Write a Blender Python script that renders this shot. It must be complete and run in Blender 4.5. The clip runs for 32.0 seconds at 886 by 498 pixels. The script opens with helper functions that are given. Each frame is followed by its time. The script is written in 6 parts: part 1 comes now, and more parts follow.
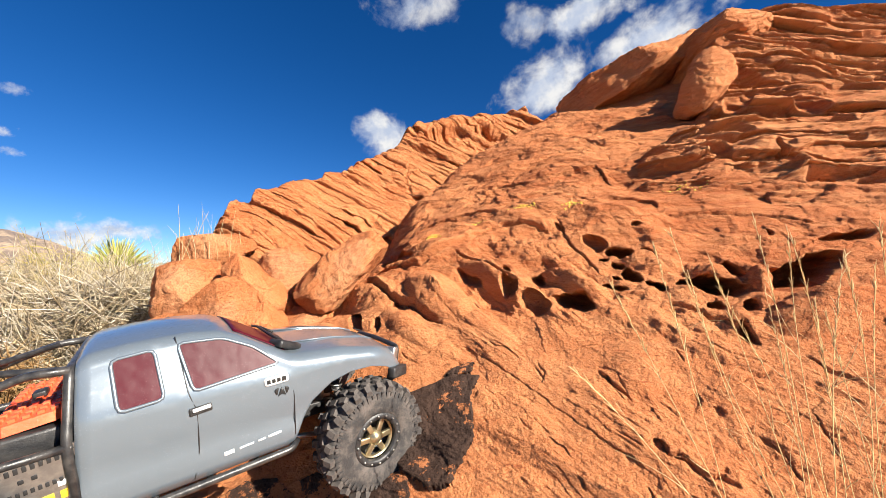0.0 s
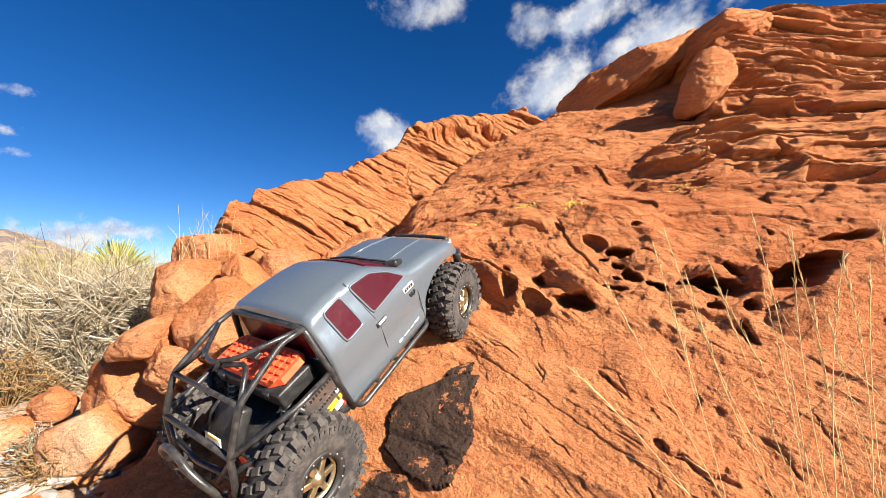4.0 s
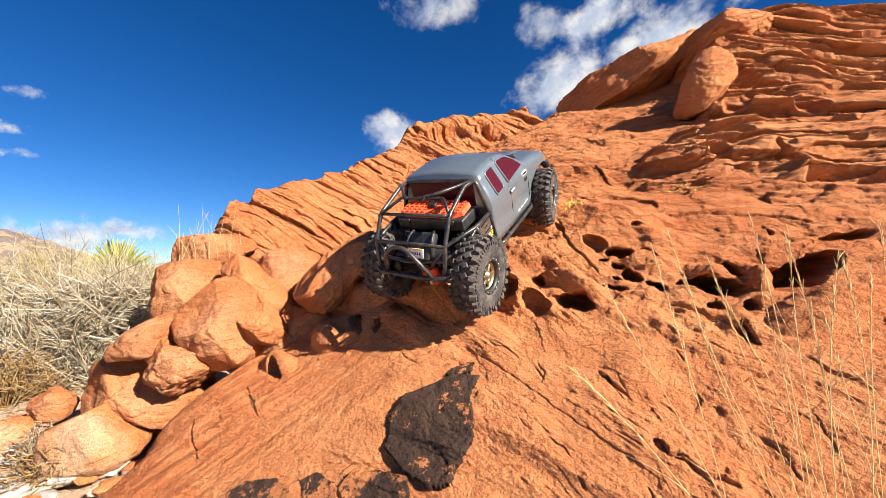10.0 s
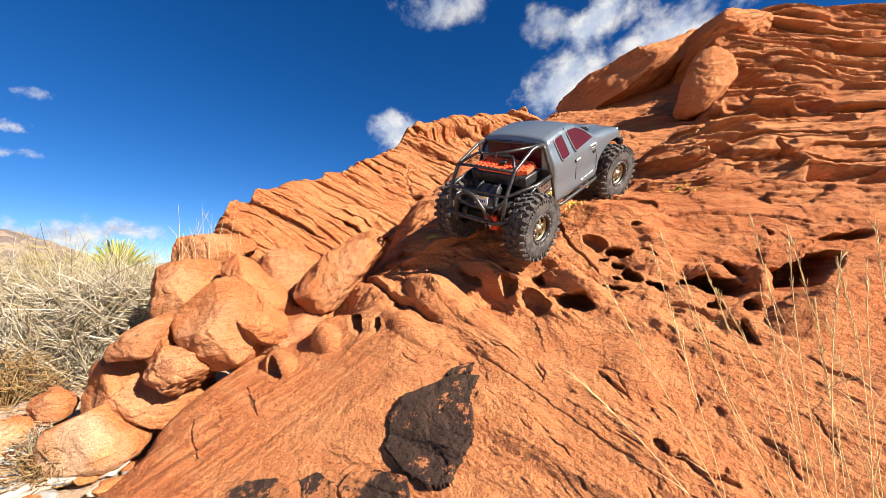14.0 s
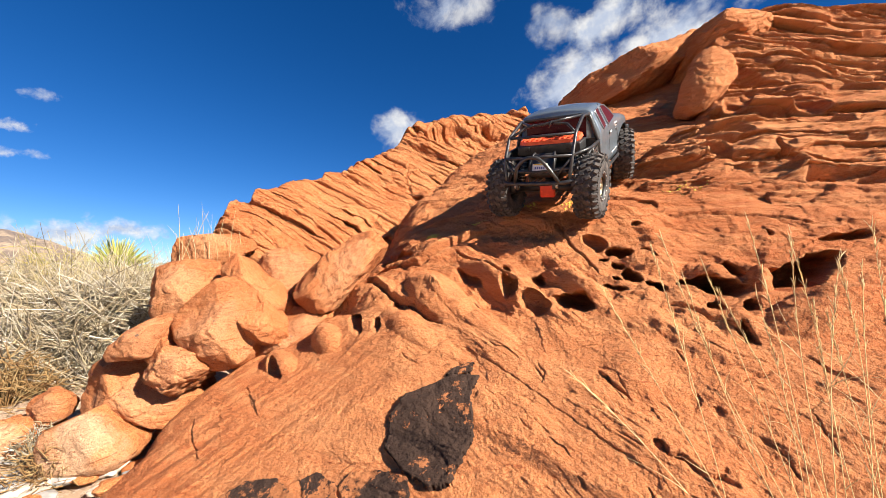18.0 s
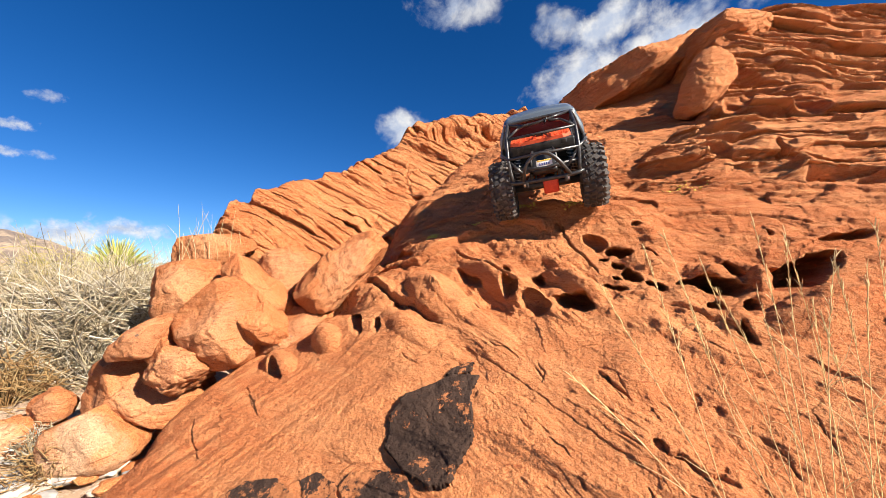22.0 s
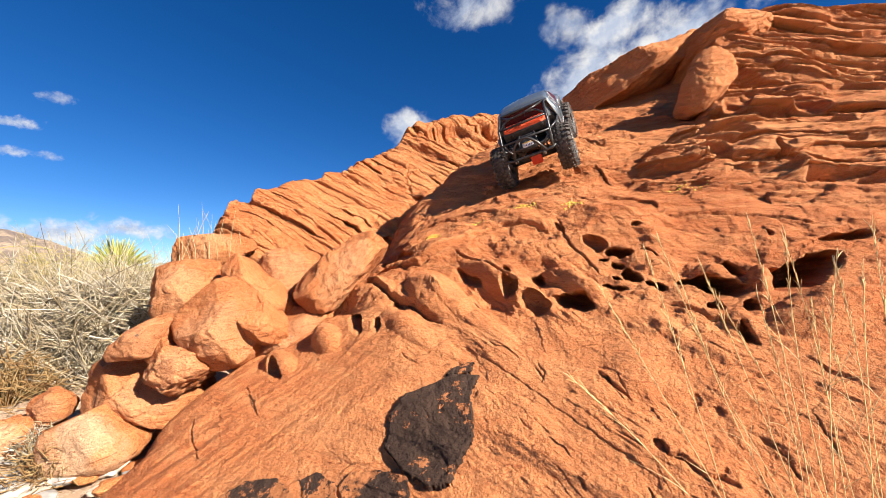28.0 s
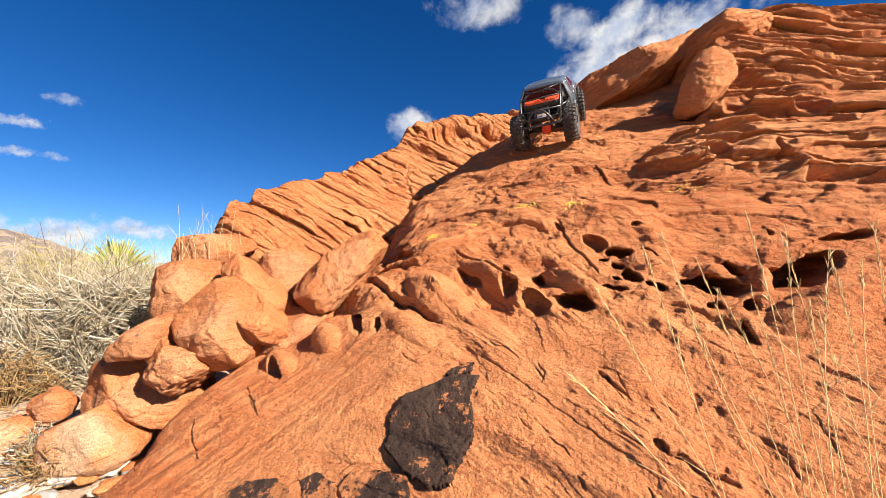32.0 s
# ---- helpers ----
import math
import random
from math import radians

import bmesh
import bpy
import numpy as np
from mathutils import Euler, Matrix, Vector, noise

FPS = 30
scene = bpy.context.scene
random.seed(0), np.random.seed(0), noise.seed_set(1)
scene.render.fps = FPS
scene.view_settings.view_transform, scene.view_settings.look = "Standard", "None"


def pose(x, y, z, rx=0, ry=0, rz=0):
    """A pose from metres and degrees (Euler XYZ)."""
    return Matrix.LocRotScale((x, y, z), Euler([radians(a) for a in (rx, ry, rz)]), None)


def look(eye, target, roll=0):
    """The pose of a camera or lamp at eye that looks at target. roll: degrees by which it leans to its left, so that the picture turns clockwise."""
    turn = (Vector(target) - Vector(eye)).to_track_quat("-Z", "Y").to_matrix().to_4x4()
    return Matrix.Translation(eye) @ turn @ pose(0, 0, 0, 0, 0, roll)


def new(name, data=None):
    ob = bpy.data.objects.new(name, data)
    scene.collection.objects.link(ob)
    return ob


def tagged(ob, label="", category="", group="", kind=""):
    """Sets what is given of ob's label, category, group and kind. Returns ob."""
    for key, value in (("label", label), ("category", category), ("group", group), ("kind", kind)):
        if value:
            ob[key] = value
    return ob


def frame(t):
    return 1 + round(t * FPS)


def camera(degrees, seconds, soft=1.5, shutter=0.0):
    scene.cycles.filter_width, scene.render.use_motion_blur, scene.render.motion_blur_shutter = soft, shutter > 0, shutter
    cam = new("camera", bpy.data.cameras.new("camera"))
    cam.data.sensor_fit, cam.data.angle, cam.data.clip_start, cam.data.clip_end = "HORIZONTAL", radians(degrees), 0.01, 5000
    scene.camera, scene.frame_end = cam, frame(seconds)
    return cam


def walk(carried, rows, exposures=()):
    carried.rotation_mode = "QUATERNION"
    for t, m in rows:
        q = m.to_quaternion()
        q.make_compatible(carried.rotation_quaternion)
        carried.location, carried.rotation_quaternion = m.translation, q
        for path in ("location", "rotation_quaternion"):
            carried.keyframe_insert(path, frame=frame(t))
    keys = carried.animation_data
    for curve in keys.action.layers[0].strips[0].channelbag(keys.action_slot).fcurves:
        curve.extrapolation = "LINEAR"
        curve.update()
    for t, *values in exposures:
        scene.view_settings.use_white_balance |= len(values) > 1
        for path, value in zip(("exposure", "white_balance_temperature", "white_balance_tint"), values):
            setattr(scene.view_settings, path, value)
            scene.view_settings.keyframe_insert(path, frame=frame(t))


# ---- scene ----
cam = camera(101.1, 32.0, soft=0.3)
EYE = pose(0, 0, 0.55, 94, 0, 0)
walk(cam, [(0.0, EYE), (32.0, EYE)], exposures=[(0.0, 1.51), (32.0, 1.51)])

# ---- daylight: clear afternoon sky, low sun from the right and a little behind the viewer ----
SUN_TO = Vector((0.690, -0.500, 0.530)).normalized()
world = bpy.data.worlds.new("sky")
scene.world = world
world.use_nodes = True
wn = world.node_tree.nodes
sky = wn.new("ShaderNodeTexSky")
sky.sky_type = "NISHITA"
sky.sun_disc = False
sky.sun_elevation = math.asin(SUN_TO.z)
sky.sun_rotation = math.atan2(SUN_TO.x, SUN_TO.y)
sky.altitude = 1200
sky.air_density = 0.8
sky.dust_density = 0.15
sky.ozone_density = 4.0
wn["Background"].inputs["Strength"].default_value = 0.0455
tone = wn.new("ShaderNodeHueSaturation")
tone.inputs["Saturation"].default_value = 1.29
tone.inputs["Hue"].default_value = 0.508
world.node_tree.links.new(sky.outputs[0], tone.inputs["Color"])
world.node_tree.links.new(tone.outputs[0], wn["Background"].inputs["Color"])
sun = new("sun", bpy.data.lights.new("sun", "SUN"))
sun.data.energy = 5.2
sun.data.angle = radians(0.5)
sun.data.color = (1.0, 0.925, 0.80)
sun.matrix_basis = look(SUN_TO * 50, (0, 0, 0))

# ---- materials ----
class Nodes:
    """A short hand for node materials."""

    def __init__(self, name):
        self.mat = bpy.data.materials.new(name)
        self.mat.use_nodes = True
        self.tree = self.mat.node_tree
        self.out = self.tree.nodes["Material Output"]
        self.bsdf = self.tree.nodes["Principled BSDF"]
        self.coord = self.add("ShaderNodeTexCoord").outputs["Object"]

    def add(self, kind, **values):
        n = self.tree.nodes.new(kind)
        for k, v in values.items():
            n.inputs[k].default_value = v
        return n

    def join(self, a, b):
        self.tree.links.new(a, b)

    def noise(self, scale, detail=4.0, rough=0.55, stretch=(1, 1, 1), turn=(0, 0, 0), distort=0.0):
        m = self.add("ShaderNodeMapping")
        m.inputs["Scale"].default_value = stretch
        m.inputs["Rotation"].default_value = turn
        self.join(self.coord, m.inputs["Vector"])
        n = self.add("ShaderNodeTexNoise", Scale=scale, Detail=detail, Roughness=rough, Distortion=distort)
        self.join(m.outputs[0], n.inputs["Vector"])
        return n.outputs["Fac"]

    def span(self, value, lo, hi, to_lo=0.0, to_hi=1.0):
        r = self.add("ShaderNodeMapRange")
        for k, v in zip(("From Min", "From Max", "To Min", "To Max"), (lo, hi, to_lo, to_hi)):
            r.inputs[k].default_value = v
        r.interpolation_type = "SMOOTHSTEP"
        self.join(value, r.inputs["Value"])
        return r.outputs[0]

    def times(self, a, b):
        m = self.add("ShaderNodeMath")
        m.operation = "MULTIPLY"
        for i, x in enumerate((a, b)):
            if isinstance(x, (int, float)):
                m.inputs[i].default_value = x
            else:
                self.join(x, m.inputs[i])
        return m.outputs[0]

    def mix(self, fac, a, b):
        m = self.add("ShaderNodeMix")
        m.data_type = "RGBA"
        for k, x in ((0, fac), (6, a), (7, b)):
            if isinstance(x, (int, float)):
                m.inputs[k].default_value = x
            elif isinstance(x, tuple):
                m.inputs[k].default_value = (*x, 1)
            else:
                self.join(x, m.inputs[k])
        return m.outputs[2]

    def colour(self, c):
        if isinstance(c, tuple):
            self.bsdf.inputs["Base Color"].default_value = (*c, 1)
        else:
            self.join(c, self.bsdf.inputs["Base Color"])

    def bump(self, *pairs):
        last = None
        for height, dist in pairs:
            b = self.add("ShaderNodeBump", Strength=1.0, Distance=dist)
            self.join(height, b.inputs["Height"])
            if last:
                self.join(last, b.inputs["Normal"])
            last = b.outputs[0]
        self.join(last, self.bsdf.inputs["Normal"])

    def set(self, **values):
        for k, v in values.items():
            self.bsdf.inputs[k.replace("_", " ")].default_value = v
        return self


def sandstone(name, lean=(0, 0, 0), pale=0.0, varnish=0.0, lichen=False, tint=(1, 1, 1), relief=1.0):
    """Red desert sandstone: broad colour drift, thin bedding, sandy grain, dark varnish, lichen."""
    n = Nodes(name)

    def t(c):
        return tuple(a * b for a, b in zip(c, tint))
    broad = n.span(n.noise(1.7, 5, 0.6), 0.35, 0.68)
    base = n.mix(broad, t((0.405, 0.118, 0.040)), t((0.53, 0.200, 0.080)))
    bed = n.span(n.noise(9, 5, 0.6, (0.6, 0.6, 5.0), lean, 0.5), 0.42, 0.66)
    base = n.mix(n.times(bed, 0.45), base, t((0.58, 0.262, 0.115)))
    patch = n.span(n.noise(5.5, 7, 0.68), 0.55, 0.72)
    base = n.mix(n.times(patch, 0.48), base, t((0.27, 0.058, 0.021)))
    blotch = n.span(n.noise(17, 6, 0.7), 0.52, 0.75)
    base = n.mix(n.times(blotch, 0.35), base, t((0.28, 0.066, 0.024)))
    if pale:
        base = n.mix(n.times(n.span(n.noise(3.1, 6, 0.6), 0.5, 0.62), pale), base, (0.62, 0.40, 0.25))
    if varnish:
        v = n.span(n.noise(3.3, 8, 0.72), 0.60, 0.66)
        base = n.mix(n.times(v, varnish), base, (0.075, 0.038, 0.026))
    if lichen:
        spots = n.span(n.noise(26, 6, 0.7), 0.63, 0.69)
        where = n.span(n.noise(1.9, 3, 0.5), 0.52, 0.60)
        base = n.mix(n.times(n.times(spots, where), 0.85), base, (0.10, 0.085, 0.07))
        spots = n.span(n.noise(38, 6, 0.7, turn=(0.4, 0.2, 0.7)), 0.66, 0.72)
        where = n.span(n.noise(2.3, 3, 0.5, turn=(0.9, 0.1, 0.3)), 0.57, 0.65)
        base = n.mix(n.times(n.times(spots, where), 0.8), base, (0.62, 0.36, 0.04))
    grain = n.noise(420, 2, 0.6)
    base = n.mix(n.times(n.span(grain, 0.45, 0.72), 0.48), base, t((0.64, 0.33, 0.165)))
    pores = n.span(n.noise(85, 6, 0.78, (1, 1, 1.8), lean), 0.58, 0.66)
    base = n.mix(n.times(pores, 0.75), base, t((0.17, 0.035, 0.014)))
    line = n.span(n.noise(26, 6, 0.7, (0.5, 0.5, 7.0), lean, 0.8), 0.60, 0.66)
    base = n.mix(n.times(line, 0.6), base, t((0.22, 0.048, 0.018)))
    # Convex mesh edges are mixed towards a paler sandy tone.
    sharpness = n.add("ShaderNodeNewGeometry").outputs["Pointiness"]
    base = n.mix(n.times(n.span(sharpness, 0.515, 0.60), 0.55), base, t((0.70, 0.36, 0.17)))
    speck = n.span(n.noise(230, 3, 0.7), 0.56, 0.66)
    base = n.mix(n.times(speck, 0.42), base, t((0.20, 0.044, 0.017)))
    n.colour(base)
    n.set(Roughness=0.92)
    n.bsdf.inputs["Specular IOR Level"].default_value = 0.15
    sheet = n.add("ShaderNodeMath", )
    sheet.operation = "SNAP"
    n.join(n.noise(13, 9, 0.66, (0.8, 0.8, 2.2), lean, 0.4), sheet.inputs[0])
    sheet.inputs[1].default_value = 0.055
    flakes = n.add("ShaderNodeMath")
    flakes.operation = "SNAP"
    n.join(n.noise(44, 6, 0.66, (0.8, 0.8, 2.0), lean, 0.3), flakes.inputs[0])
    flakes.inputs[1].default_value = 0.09
    warp = n.add("ShaderNodeVectorMath")
    warp.operation = "MULTIPLY_ADD"
    wobble = n.add("ShaderNodeTexNoise", Scale=7.0, Detail=5.0)
    n.join(n.coord, wobble.inputs["Vector"])
    n.join(wobble.outputs["Color"], warp.inputs[0])
    warp.inputs[1].default_value = (0.16, 0.16, 0.16)
    n.join(n.coord, warp.inputs[2])
    web = n.add("ShaderNodeTexVoronoi", Scale=7.0)
    web.feature = "DISTANCE_TO_EDGE"
    n.join(warp.outputs[0], web.inputs["Vector"])
    crack = n.span(web.outputs["Distance"], 0.0, 0.022)
    some = n.span(n.noise(4, 3, 0.5, turn=(0.3, 0.8, 0.1)), 0.50, 0.56, 1.0, 0.0)
    mend = n.add("ShaderNodeMath")
    mend.operation = "MAXIMUM"
    n.join(crack, mend.inputs[0])
    n.join(some, mend.inputs[1])
    n.bump((sheet.outputs[0], 0.042 * relief), (flakes.outputs[0], 0.014 * relief), (mend.outputs[0], 0.0045), (n.noise(38, 7, 0.62, (1, 1, 2.0), lean), 0.0085 * relief), (n.noise(170, 4, 0.66), 0.0058), (grain, 0.0018))
    return n.mat


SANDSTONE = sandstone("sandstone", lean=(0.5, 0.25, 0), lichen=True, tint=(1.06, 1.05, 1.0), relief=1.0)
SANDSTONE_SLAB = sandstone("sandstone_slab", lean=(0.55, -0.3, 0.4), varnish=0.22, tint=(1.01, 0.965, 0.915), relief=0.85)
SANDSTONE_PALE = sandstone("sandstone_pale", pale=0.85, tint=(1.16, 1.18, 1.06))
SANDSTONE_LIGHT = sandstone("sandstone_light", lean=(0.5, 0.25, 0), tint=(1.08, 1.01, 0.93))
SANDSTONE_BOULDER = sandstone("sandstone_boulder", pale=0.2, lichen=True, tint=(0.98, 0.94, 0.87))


def varnished(name, cover):
    n = Nodes(name)
    a = n.mix(n.noise(24, 6, 0.7), (0.024, 0.014, 0.010), (0.070, 0.038, 0.026))
    chips = n.span(n.noise(19, 8, 0.78), cover, cover + 0.035)
    n.colour(n.mix(n.times(chips, 0.85), a, (0.46, 0.17, 0.065)))
    n.set(Roughness=0.85)
    n.bsdf.inputs["Specular IOR Level"].default_value = 0.2
    n.bump((n.noise(22, 8, 0.7), 0.02), (n.noise(160, 4, 0.6), 0.003))
    return n.mat


VARNISH = varnished("desert_varnish", 0.565)
VARNISH_WORN = varnished("worn_desert_varnish", 0.485)


def soil():
    n = Nodes("desert_soil")
    a = n.mix(n.noise(3, 6, 0.6), (0.42, 0.25, 0.15), (0.58, 0.41, 0.28))
    a = n.mix(n.span(n.noise(60, 5, 0.7), 0.5, 0.7), a, (0.66, 0.53, 0.40))
    n.colour(a)
    n.set(Roughness=0.95)
    n.bump((n.noise(45, 8, 0.7), 0.02), (n.noise(300, 3, 0.6), 0.003))
    return n.mat


SOIL = soil()


def plain(name, a, b, scale=20.0, rough=0.6, metal=0.0, relief=0.0, rscale=200.0, coat=0.0):
    n = Nodes(name)
    n.colour(n.mix(n.span(n.noise(scale, 5, 0.6), 0.35, 0.7), a, b))
    n.set(Roughness=rough, Metallic=metal)
    if coat:
        n.set(Coat_Weight=coat, Coat_Roughness=0.08)
    if relief:
        n.bump((n.noise(rscale, 4, 0.6), relief))
    return n.mat


def island_mix(name, colours, rough=0.8, shine=0.0, see_through=0.0):
    """Colours that differ from blade to blade of one plant."""
    n = Nodes(name)
    geo = n.add("ShaderNodeNewGeometry")
    ramp = n.add("ShaderNodeValToRGB")
    el = ramp.color_ramp.elements
    while len(el) < len(colours):
        el.new(0.5)
    for i, c in enumerate(colours):
        el[i].position = i / (len(colours) - 1)
        el[i].color = (*c, 1)
    n.join(geo.outputs["Random Per Island"], ramp.inputs[0])
    n.colour(n.mix(n.times(n.noise(60, 3, 0.6), 0.4), ramp.outputs[0], colours[0]))
    n.set(Roughness=rough)
    n.bsdf.inputs["Specular IOR Level"].default_value = 0.3
    return n.mat


LICHEN = plain("yellow_lichen", (0.50, 0.30, 0.02), (0.62, 0.46, 0.10), 90, 0.9, 0, 0.002, 300)
STONE_PALE = plain("pale_stone", (0.38, 0.30, 0.23), (0.58, 0.50, 0.41), 30, 0.9, 0, 0.004, 90)
STONE_GREY = plain("grey_stone", (0.25, 0.235, 0.22), (0.40, 0.37, 0.34), 30, 0.9, 0, 0.004, 90)
STRAW = island_mix("straw", [(0.416, 0.320, 0.160), (0.560, 0.448, 0.224), (0.496, 0.400, 0.232), (0.624, 0.528, 0.304)], 0.6)
STALK = island_mix("stalk", [(0.576, 0.384, 0.160), (0.672, 0.504, 0.256)], 0.55)
# The darkest twig tones stand in for shaded gaps inside the shrubs.
TWIG = island_mix("dry_twig", [(0.12, 0.085, 0.05), (0.44, 0.36, 0.24), (0.40, 0.30, 0.16), (0.66, 0.60, 0.50), (0.17, 0.12, 0.065), (0.56, 0.49, 0.36), (0.26, 0.21, 0.13)], 0.85)
TWIG_BROWN = island_mix("brown_twig", [(0.192, 0.104, 0.040), (0.288, 0.168, 0.064), (0.336, 0.240, 0.112)], 0.85)
YUCCA_GREEN = island_mix("yucca_leaf", [(0.200, 0.220, 0.040), (0.400, 0.400, 0.080), (0.520, 0.480, 0.160), (0.240, 0.260, 0.050)], 0.5)
YUCCA_DEAD = island_mix("yucca_dead_leaf", [(0.176, 0.128, 0.064), (0.336, 0.256, 0.128), (0.128, 0.096, 0.056)], 0.8)
OLIVE = island_mix("olive_leaf", [(0.240, 0.208, 0.048), (0.368, 0.304, 0.080), (0.464, 0.368, 0.128)], 0.8)


def mountain_mat():
    n = Nodes("far_mountain")
    a = n.mix(n.span(n.noise(0.012, 8, 0.7), 0.4, 0.62), (0.16, 0.115, 0.09), (0.30, 0.22, 0.15))
    a = n.mix(n.span(n.noise(0.05, 6, 0.7, (1, 1, 4)), 0.5, 0.62), a, (0.10, 0.08, 0.075))
    n.colour(a)
    n.set(Roughness=1.0)
    return n.mat


def cloud_mat(name, seed, wisp, aspect):
    """Cloud vapour: lumps of noise that thin out towards the rim of the sheet."""
    n = Nodes(name)
    m = n.add("ShaderNodeMapping")
    m.inputs["Location"].default_value = (seed * 7.3, seed * 3.1, seed)
    m.inputs["Scale"].default_value = (aspect, 1.0, 1.0)
    n.join(n.coord, m.inputs["Vector"])
    big = n.add("ShaderNodeTexNoise", Scale=1.55, Detail=10.0, Roughness=0.58, Distortion=0.2)
    n.join(m.outputs[0], big.inputs["Vector"])
    ln = n.add("ShaderNodeVectorMath")
    ln.operation = "LENGTH"
    n.join(n.coord, ln.inputs[0])
    rim = n.span(ln.outputs["Value"], 0.0, 1.0, 0.24, -0.40)
    s = n.add("ShaderNodeMath")
    s.operation = "ADD"
    n.join(big.outputs["Fac"], s.inputs[0])
    n.join(rim, s.inputs[1])
    dense = n.span(s.outputs[0], 0.41, 0.62 + 0.9 * wisp, 0.0, 0.97 - 3.0 * max(0.0, wisp - 0.20))
    # Sunlit white and shaded blue-grey are painted in; the sheet glows by itself.
    shade = n.span(n.noise(1.9, 7, 0.6, (aspect, 1, 1)), 0.38, 0.62)
    em = n.add("ShaderNodeEmission", Strength=0.33)
    n.join(n.mix(shade, (0.60, 0.68, 0.84), (1.0, 0.99, 0.97)), em.inputs["Color"])
    clear = n.add("ShaderNodeBsdfTransparent")
    mx = n.add("ShaderNodeMixShader")
    n.join(dense, mx.inputs[0])
    n.join(clear.outputs[0], mx.inputs[1])
    n.join(em.outputs[0], mx.inputs[2])
    n.join(mx.outputs[0], n.out.inputs["Surface"])
    return n.mat

# ---- mesh helpers ----
def mesh_of(name, verts, faces, mat, smooth=True):
    """A mesh from arrays of vertices and of quads."""
    me = bpy.data.meshes.new(name)
    verts, faces = np.asarray(verts, np.float32), np.asarray(faces, np.int32)
    me.vertices.add(len(verts))
    me.vertices.foreach_set("co", verts.ravel())
    k = faces.shape[1]
    me.loops.add(faces.size)
    me.loops.foreach_set("vertex_index", faces.ravel())
    me.polygons.add(len(faces))
    me.polygons.foreach_set("loop_start", np.arange(0, faces.size, k, dtype=np.int32))
    me.polygons.foreach_set("use_smooth", np.full(len(faces), smooth))
    me.update(calc_edges=True)
    me.materials.append(mat)
    return me


def grid_faces(nu, nv):
    i = np.arange((nu - 1) * (nv - 1))
    a = (i // (nv - 1)) * nv + i % (nv - 1)
    return np.stack([a, a + nv, a + nv + 1, a + 1], 1)


def lattice(ix, iy, iz, seed):
    h = (ix * 374761393 + iy * 668265263 + iz * 2147483647 + seed * 974711) & 0xFFFFFFFF
    h = ((h ^ (h >> 13)) * 1274126177) & 0xFFFFFFFF
    return ((h ^ (h >> 16)) & 0xFFFF) / 32767.5 - 1.0


def vnoise(x, y, z=None, seed=0):
    """Smooth value noise, -1 to 1."""
    z = np.zeros_like(x) if z is None else z
    fx, fy, fz = np.floor(x), np.floor(y), np.floor(z)
    ix, iy, iz = fx.astype(np.int64), fy.astype(np.int64), fz.astype(np.int64)
    a, b, c = x - fx, y - fy, z - fz
    a, b, c = (t * t * t * (t * (t * 6 - 15) + 10) for t in (a, b, c))

    def lerp2(k):
        p = lattice(ix, iy, iz + k, seed) * (1 - a) + lattice(ix + 1, iy, iz + k, seed) * a
        q = lattice(ix, iy + 1, iz + k, seed) * (1 - a) + lattice(ix + 1, iy + 1, iz + k, seed) * a
        return p * (1 - b) + q * b
    low = lerp2(0)
    return low * (1 - c) + lerp2(1) * c if np.any(fz != z) else low


def fbm(x, y, z=None, octaves=4, seed=0, gain=0.5):
    total, amp = 0.0, 1.0
    for o in range(octaves):
        f = 2.03 ** o
        total = total + amp * vnoise(x * f + 17 * o, y * f - 9 * o, None if z is None else z * f + 5 * o, seed + o)
        amp *= gain
    return total


def ridged(x, y, octaves=4, seed=0):
    total, amp = 0.0, 1.0
    for o in range(octaves):
        f = 2.1 ** o
        total = total + amp * (1 - np.abs(vnoise(x * f, y * f, None, seed + o)) * 2)
        amp *= 0.5
    return total


def sstep(lo, hi, x):
    t = np.clip((x - lo) / (hi - lo), 0, 1)
    return t * t * (3 - 2 * t)


def terrace(x):
    """Flat treads with short risers, as thin sheets flake away."""
    k = np.floor(x)
    return k + sstep(0.0, 0.22, x - k) + 0.15 * (x - k)


def oval(u, v, row):
    """Distance from an oval's centre, 1 at its rim, and its height value. row: centre, two half axes, value."""
    cu, cv, au, av, bu, bv, val = row
    det = au * bv - av * bu
    s = ((u - cu) * bv - (v - cv) * bu) / det
    t = (-(u - cu) * av + (v - cv) * au) / det
    return np.sqrt(s * s + t * t), val


def line_dist(u, v, pts):
    """Distance to a bent line, the side on which it lies (positive: on the upper side of a line drawn to the right), and a fade towards its ends."""
    best, side, along = np.full(u.shape, 9.0), np.zeros(u.shape), np.zeros(u.shape)
    gone = 0.0
    for (a, b), (c, d) in zip(pts[:-1], pts[1:]):
        du, dv = c - a, d - b
        t = np.clip(((u - a) * du + (v - b) * dv) / (du * du + dv * dv), 0, 1)
        ex, ey = u - a - t * du, v - b - t * dv
        dist = np.hypot(ex, ey)
        near = dist < best
        side = np.where(near, np.sign(du * ey - dv * ex), side)
        along = np.where(near, gone + t * math.hypot(du, dv), along)
        best = np.where(near, dist, best)
        gone += math.hypot(du, dv)
    return best, side, sstep(0, 0.18 * gone, along) * sstep(gone, 0.82 * gone, along)


